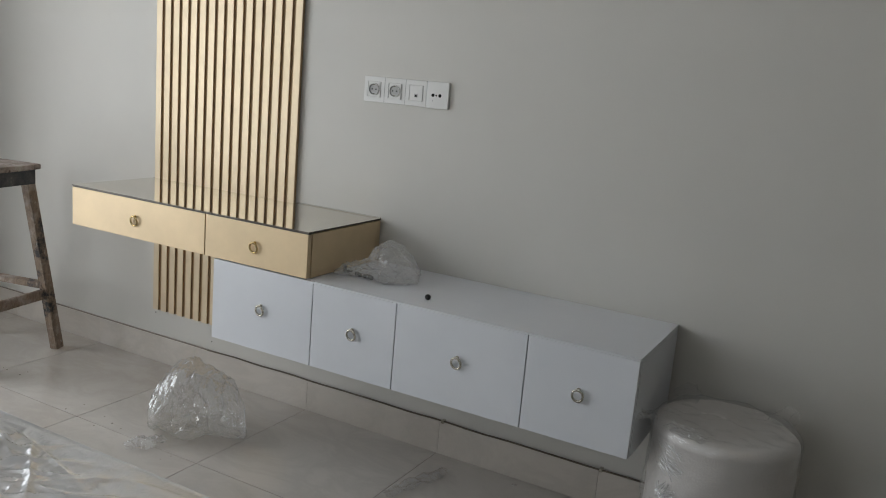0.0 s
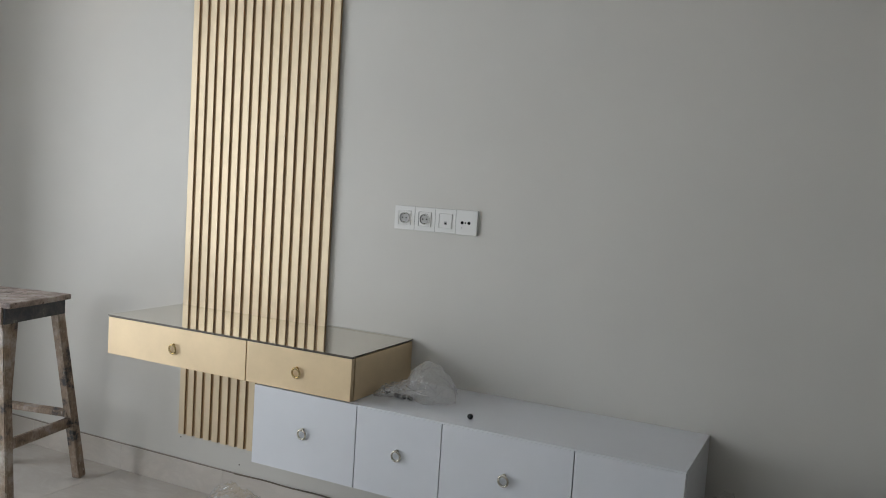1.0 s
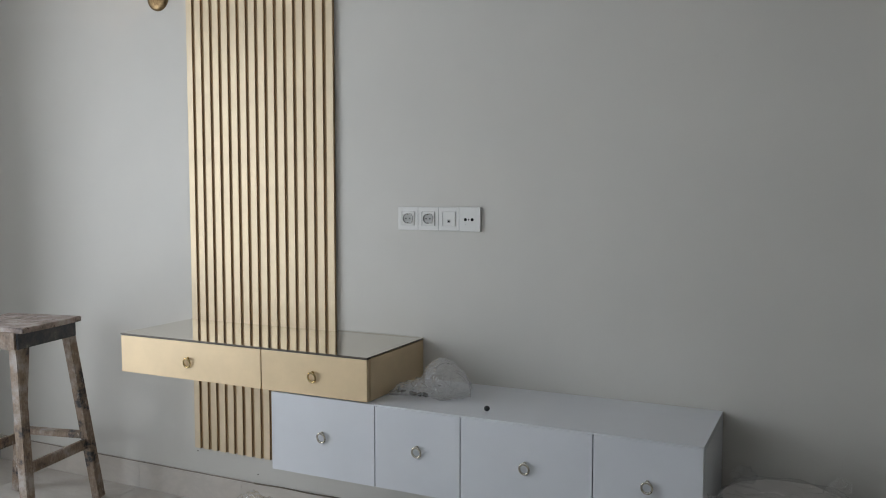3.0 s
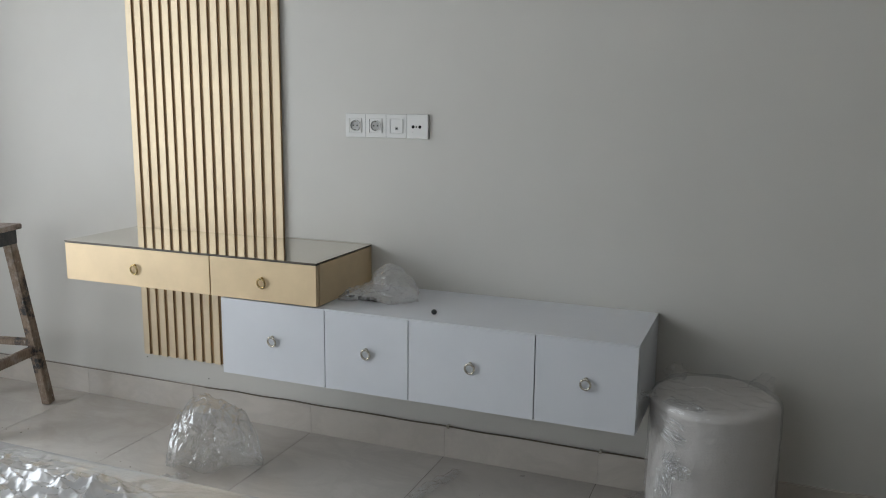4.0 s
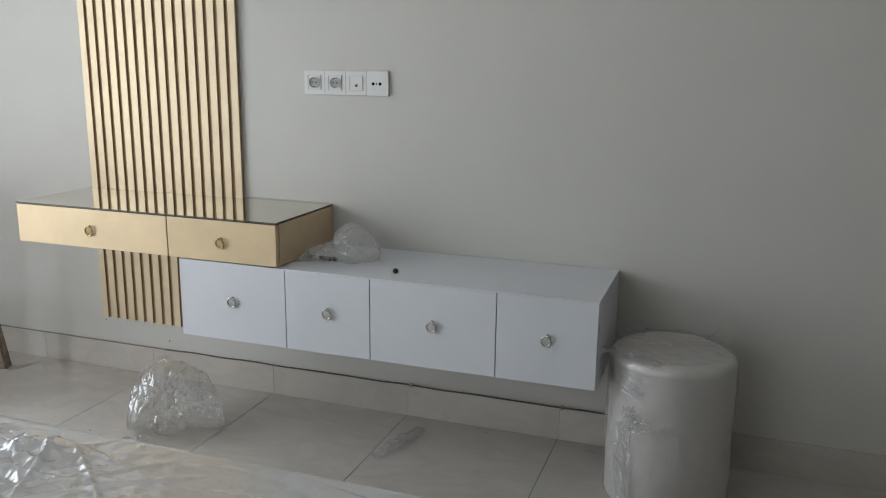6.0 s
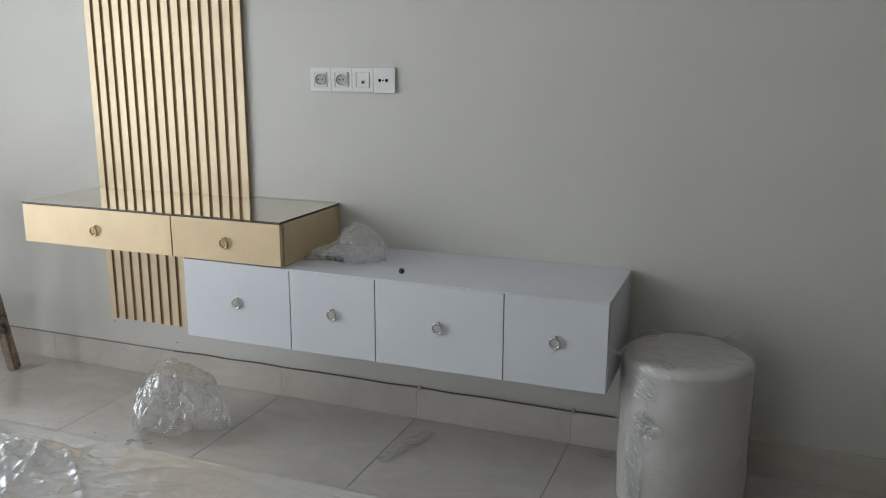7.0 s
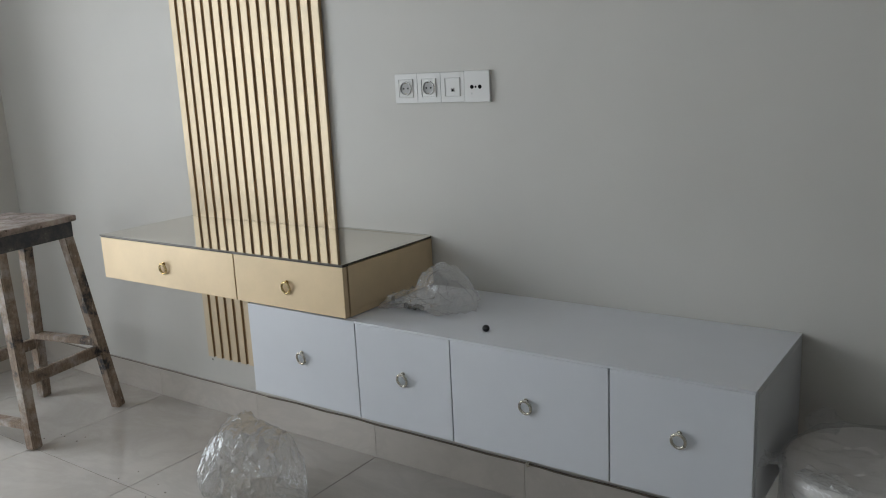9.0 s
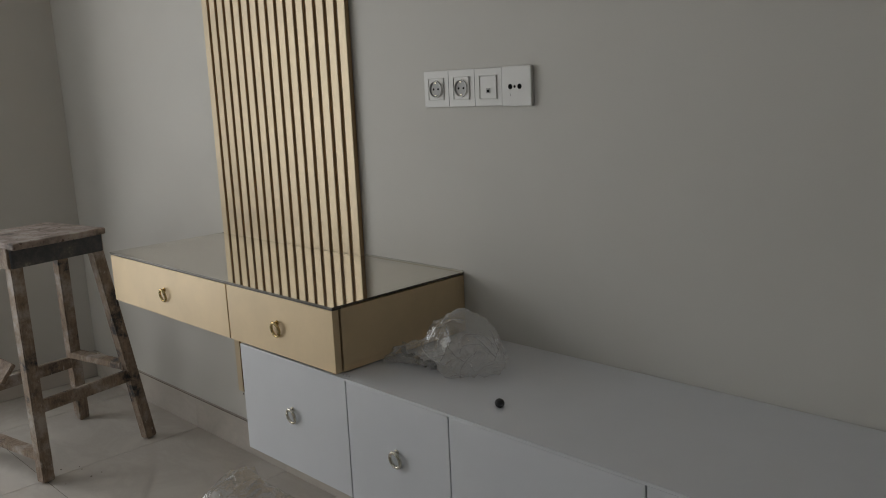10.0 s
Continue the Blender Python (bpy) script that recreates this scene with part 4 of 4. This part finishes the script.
def gathers(shape, count, seed, thin, thick, spans):
    """Narrow doubled folds that run over the bag."""
    rng = random.Random(seed)
    bm = bmesh.new()
    for _ in range(count):
        u0, u1, t0, t1 = rng.choice(spans)
        u, turn = rng.uniform(u0, u1), rng.uniform(t0, t1)
        a, reach, bend = rng.uniform(0, 6.28), rng.uniform(0.12, 0.5), rng.uniform(-1.6, 1.6)
        line = []
        for i in range(15):
            p = bag_point(min(0.985, max(0.015, u)), turn, *shape)
            q = bag_point(min(0.985, max(0.015, u)), turn, shape[0], [h * 1.012 + 0.0006 for h in shape[1]], [w * 1.012 + 0.0006 for w in shape[2]], shape[3], shape[4])
            line.append(q if (q - p).length < 0.01 else p)
            u += math.cos(a) * reach / 15
            turn += math.sin(a) * reach * 3.4 / 15
            a += bend / 15
        if (line[0] - line[-1]).length > 0.01:
            tube(line, rng.uniform(thin, thick), 5, bm)
    return bm


BAG = (0.36, (0.05, 0.20, 0.25, 0.27, 0.26, 0.235, 0.205, 0.16, 0.03), (0.02, 0.10, 0.14, 0.155, 0.16, 0.15, 0.13, 0.10, 0.02), 4.0, 0.42)
bag = tagged(part("plastic_bag", limp_bag(BAG, 40, 42, 0.0019, 5), BAG_FILM, smooth=7), "crumpled clear plastic packing bag lying on the floor tiles", "plastic bag")
bag.matrix_basis = pose(-0.866, -0.503, 0.0, 0, 0, 24)
part("fold", gathers(BAG, 22, 3, 0.0004, 0.0013, [(0.0, 0.25, 0.3, 5.6), (0.2, 0.6, 3.4, 5.4), (0.7, 0.95, 0.2, 5.8), (0.1, 0.9, 0.4, 5.0)]), FOLD_FILM, bag, "whitish doubled folds", 40)
tail = part("bag_tail", rag(3.3, 0.14, 0.08, 26, 14, 0.03, 0.02, 26), BAG_FILM, bag, "flattened loose end", 20)
tail.matrix_basis = pose(0.10, -0.10, 0.002, 0, 0, 222)

tube_scrap = tagged(part("plastic_sleeve", rag(6.1, 0.295, 0.062, 40, 12, 0.016, 0.016, 22), BAG_FILM, smooth=35), "flattened clear plastic sleeve lying on the floor tiles", "plastic sleeve")
tube_scrap.matrix_basis = pose(0.175, -0.125, 0.002, 0, 0, 255)
bit = tagged(part("plastic_chip", rag(1.1, 0.022, 0.016, 6, 5, 0.004, 0.006, 60), BAG_FILM, smooth=35), "tiny shiny chip of clear film on the floor", "plastic scrap")
bit.matrix_basis = pose(0.405, -0.07, 0.002, 0, 0, 40)

cap = tagged(part("furniture_glide", lathe([(0.004, 0.0)] + [(0.0096 * math.sin(q), 0.0090 - 0.0090 * math.cos(q)) for q in [0.5 + 2.6 * i / 14 for i in range(15)]], 28), GLIDE, smooth=60), "small round black plastic glide lying on the white cabinet", "furniture glide")
cap.location = (0.163, -0.336, WZ1)

POUCH = (0.288, (0.012, 0.045, 0.055, 0.075, 0.115, 0.13, 0.125, 0.10, 0.05), (0.02, 0.035, 0.045, 0.06, 0.075, 0.085, 0.085, 0.07, 0.03), 7.0, 0.42)
small_bag = tagged(part("hardware_bag", limp_bag(POUCH, 32, 30, 0.0022, 9), POUCH_FILM, smooth=16), "small crumpled clear bag of fittings on the white cabinet", "plastic bag")
small_bag.matrix_basis = pose(-0.232, -0.282, WZ1 + 0.0005, 0, 0, 21)
part("fold", gathers(POUCH, 26, 8, 0.0005, 0.0014, [(0.0, 0.35, 0.0, 5.4), (0.4, 1.0, 0.3, 3.2), (0.45, 0.9, 0.4, 5.2)]), FOLD_FILM, small_bag, "whitish doubled folds", 40)


def bolt(place, turn, length=0.018):
    bm = rod((0, 0, 0.004), (length, 0, 0.004), 0.0032, n=10)
    rod((-0.005, 0, 0.0055), (0, 0, 0.0055), 0.0055, n=6, bm=bm)
    for i in range(5):
        rod((0.003 + i * 0.003, 0, 0.004), (0.0042 + i * 0.003, 0, 0.004), 0.0039, n=10, bm=bm)
    ob = tagged(part("bolt", bm, STEEL), "small dark steel fitting lying inside the clear bag", "bolt", "bolts in the bag")
    ob.matrix_basis = pose(*place, 0, 0, turn)


def cam_fitting(place, turn):
    bm = lathe([(0.0001, 0.0), (0.006, 0.0), (0.0068, 0.001), (0.0068, 0.0105), (0.006, 0.0115), (0.0001, 0.0115)], 18)
    box(-0.0045, 0.0045, -0.0008, 0.0008, 0.011, 0.0124, bm=bm)
    box(-0.0008, 0.0008, -0.0045, 0.0045, 0.011, 0.0123, bm=bm)
    ob = tagged(part("cam_fitting", bm, STEEL, smooth=40), "small round dark steel cam fitting inside the clear bag", "cam fitting", "fittings in the bag")
    ob.matrix_basis = pose(*place, 0, 0, turn)


for x, y, a in ((-0.224, -0.236, 20), (-0.166, -0.249, 50), (-0.148, -0.256, 70), (-0.100, -0.259, 10), (-0.113, -0.250, 35)):
    cam_fitting((x, y, WZ1 + 0.001), a)
cam_fitting((-0.222, -0.240, WZ1 + 0.0136), 65)
for x, y, a in ((-0.207, -0.240, 80), (-0.135, -0.246, 100), (-0.125, -0.262, 140)):
    bolt((x, y, WZ1 + 0.001), a)


# ---- plastic-covered mattress ----
MX0, MX1, MY0, MY1, MZ = -1.25, 0.74, -3.0, -1.391, 0.486
bed = thing("mattress", (0, 0, 0), "thick pale mattress base still wrapped in clear plastic sheet", "mattress")
core = box(MX0, MX1, MY0, MY1, 0.0, MZ, 0.012, segments=3)
part("pad", core, FABRIC, bed)
sheet = bmesh.new()
grid = []
NX, NY = 500, 400
rng = np.random.default_rng(12)
lines = []
for i in range(230):
    dense = i < 110
    turn = rng.normal(0.1, 0.9 if dense else 0.35)
    lines.append((rng.uniform(-0.75, 0.0) if dense else rng.uniform(MX0, MX1), rng.uniform(-2.0, -1.42) if dense else rng.uniform(MY0, MY1), math.cos(turn), math.sin(turn), rng.uniform(0.05, 0.30), rng.uniform(0.006, 0.015), rng.uniform(0.3, 1.0)))
lines = np.array(lines)


CREASES = ((0.3, 0.065, 0.6), (1.35, 0.045, 0.95), (1.75, 0.055, 0.9), (2.7, 0.04, 0.6), (1.15, 0.034, 0.5))


def sheet_wave(x, y):
    dx, dy = x - lines[:, 0], y - lines[:, 1]
    u, v = dx * lines[:, 2] + dy * lines[:, 3], dy * lines[:, 2] - dx * lines[:, 3]
    bend = v + 0.08 * u * u / lines[:, 4]
    ridge = np.maximum(0, 1 - np.abs(bend) / lines[:, 5]) * np.maximum(0, 1 - (u / lines[:, 4]) ** 2) * lines[:, 6] * lines[:, 5]
    return float(ridge.max() * 0.75 + 0.25 * ridge.sum())


for i in range(NX + 1):
    row = []
    for j in range(NY + 1):
        x = MX0 - 0.15 + (MX1 - MX0 + 0.30) * i / NX
        y = MY0 - 0.15 + (MY1 - MY0 + 0.30) * j / NY
        over = max(MX0 - x, x - MX1, MY0 - y, y - MY1)
        p = Vector((x, y, 0))
        heap = min(1.0, max(0.0, (-0.10 - x) / 0.16)) * min(1.0, max(0.0, (-1.43 - y) / 0.06))
        wave = 0.004 * noise.noise(Vector((x * 2.2, y * 3.5, 1))) + (0.9 + 0.7 * heap) * sheet_wave(x, y)
        wave += (0.16 + 0.8 * heap) * facet_folds((x, y), 4.0, CREASES)
        wave *= min(1.0, max(0.12, (MY1 - y) / 0.10))
        if over > 0:
            # the sheet turns down over the edge
            cx, cy = min(max(x, MX0), MX1), min(max(y, MY0), MY1)
            dx, dy = x - cx, y - cy
            d = math.hypot(dx, dy)
            push = 0.002 + 0.006 * abs(noise.noise(Vector((x * 3, y * 3, 4))))
            out = min(d, push)
            row.append(sheet.verts.new((cx + dx / d * out, cy + dy / d * out, MZ + 0.006 + wave * 0.6 - max(0, d - out))))
        else:
            row.append(sheet.verts.new((x, y, MZ + 0.004 + abs(wave))))
    grid.append(row)
for i in range(NX):
    for j in range(NY):
        sheet.faces.new((grid[i][j], grid[i + 1][j], grid[i + 1][j + 1], grid[i][j + 1]))
part("plastic_cover", sheet, SHEET_FILM, bed, "wrinkled glossy clear plastic sheet", 30)


# ---- crumbs on the floor ----
rng = random.Random(21)
crumbs = bmesh.new()
for cx, cy, count, spread in ((-1.70, -0.50, 6, 0.07), (-1.15, -0.42, 3, 0.14), (-0.72, -0.62, 3, 0.10), (0.28, -0.20, 3, 0.12), (-1.02, -0.62, 3, 0.05)):
    for _ in range(count):
        x, y, w = cx + rng.gauss(0, spread), cy + rng.gauss(0, spread * 0.6), rng.uniform(0.0012, 0.0038)
        made = bmesh.ops.create_icosphere(crumbs, subdivisions=1, radius=w, matrix=Matrix.Translation((x, y, w * 0.25)))
        for v in made["verts"]:
            v.co.x, v.co.y, v.co.z = v.co.x + rng.uniform(-w, w) * 0.5, v.co.y + rng.uniform(-w, w) * 0.5, max(0.0, v.co.z * 0.5)
tagged(part("floor_crumbs", crumbs, CRUMB, smooth=0), "scattered dark plaster crumbs on the floor tiles", "crumbs", kind="stuff")


# ---- curtain beside the window ----
curtain_bm = bmesh.new()
rows = []
for k in range(25):
    z = 0.20 + (LOW - 0.09 - 0.20) * k / 24
    row = []
    for i in range(81):
        u = i / 80
        y = -0.515 - 0.06 * (z - 0.2) - (0.22 - 0.04 * (z - 0.2)) * u
        row.append(curtain_bm.verts.new((X0 + 0.075 + 0.03 * math.sin(u * 26 + 0.4 * math.sin(z * 2)), y, z)))
    rows.append(row)
for a, b in zip(rows, rows[1:]):
    for i in range(80):
        curtain_bm.faces.new((a[i], a[i + 1], b[i + 1], b[i]))
bmesh.ops.solidify(curtain_bm, geom=list(curtain_bm.faces), thickness=0.003)
curtain = thing("curtain", (0, 0, 0), "dark grey pleated curtain hanging beside the window", "curtain")
part("cloth", curtain_bm, CLOTH, curtain, smooth=60)
part("rail", rod((X0 + 0.075, -0.55, LOW - 0.085), (X0 + 0.075, -3.7, LOW - 0.085), 0.012), CHROME, curtain)
for y in (-0.85, -2.2, -3.6):
    part("bracket", box(X0, X0 + 0.07, y - 0.01, y + 0.01, LOW - 0.095, LOW - 0.075), CHROME, curtain)


# ---- cable on the baseboard ----
cable = thing("cable", (0, 0, 0.129), "thin brown cable laid along the top of the baseboard", "cable")
line = [(-1.06 + 0.05 * i, -0.0145 - 0.0015 * math.sin(i * 1.3), 0.0005 + 0.0012 * math.sin(i * 0.9) - 0.004 * max(0, 1 - i / 3)) for i in range(40)]
part("sheath", tube(line, 0.0033, 8), CABLE, cable)
# no cable here: a dark thread draws the shadow line on the baseboard's top
gap = [(-2.66 + 0.08 * i, -0.0128, -0.0035 + 0.0004 * math.sin(i * 2.1)) for i in range(21)]
part("sheath_end", tube(gap, 0.0016, 6), CABLE, cable, "thin dark thread standing in for the gap line above the baseboard")
for x in (0.094, 0.692):
    part("clip", box(x - 0.005, x + 0.006, -0.022, -0.002, -0.005, 0.0075, 0.0012), CHROME, cable, "small pale cable clip")
screw = tagged(part("wall_plug", lathe([(0.0, 0.002), (0.0026, 0.0016), (0.0030, 0.0)], 14, m=Matrix.Rotation(radians(90), 4, "X")), STEEL), "small dark screw plug in the wall below the panel", "screw")
screw.location = (-1.386, -0.0002, 0.222)
copy_thing(screw, pose(-1.050, -0.0002, 0.163))


# ---- baseboard and floor tiles, piece by piece ----
TP = 0.605


def tile_mesh(w, d, h, chamfer, mat, name):
    bm = bmesh.new()
    rings = []
    for inset, z in ((0, 0), (0, h - chamfer), (chamfer, h)):
        rings.append([bm.verts.new((sx * (w / 2 - inset), sy * (d / 2 - inset), z)) for sx, sy in ((-1, -1), (1, -1), (1, 1), (-1, 1))])
    for a, b in zip(rings, rings[1:]):
        for i in range(4):
            bm.faces.new((a[i], a[(i + 1) % 4], b[(i + 1) % 4], b[i]))
    bm.faces.new(rings[-1])
    return finish(bm, name, mat, 0)


tile = tile_mesh(TP - 0.0026, TP - 0.0026, 0.0097, 0.0002, TILE, "tile")
for i in range(-5, 7):
    for j in range(9):
        piece = new("tile", tile)
        piece.parent = floor
        piece.location = (0.074 + (i + 0.5) * TP, 0.002 - (j + 0.5) * TP, -0.0100 + random.uniform(0, 0.0003))

base = tagged(new("baseboard"), "beige stone-look tile baseboard with fine joints", "baseboard", kind="structure")
BH = 0.125
strip_mesh = tile_mesh(TP - 0.0005, BH, 0.012, 0.0008, BASETILE, "baseboard_tile")
for i in range(-5, 7):
    x = 0.079 + (i + 0.5) * TP
    if x - TP / 2 < X0 + 0.014:
        continue
    piece = new("baseboard_tile", strip_mesh)
    piece.parent = base
    piece.matrix_basis = pose(x, 0.0, BH / 2, 90, 0, 0)
first_x = min(c.location.x for c in base.children) - TP / 2
stub = new("baseboard_tile", tile_mesh(first_x - X0 - 0.015, BH, 0.012, 0.0015, BASETILE, "baseboard_tile"))
stub.parent = base
stub.matrix_basis = pose((first_x + X0 + 0.013) / 2, 0.0, BH / 2, 90, 0, 0)
side = tile_mesh(TP - 0.002, BH, 0.012, 0.0015, BASETILE, "baseboard_tile")
for j in range(2):
    piece = new("baseboard_tile", side)
    piece.parent = base
    piece.matrix_basis = pose(X0, -0.001 - (j + 0.5) * TP, BH / 2, 90, 0, 90)
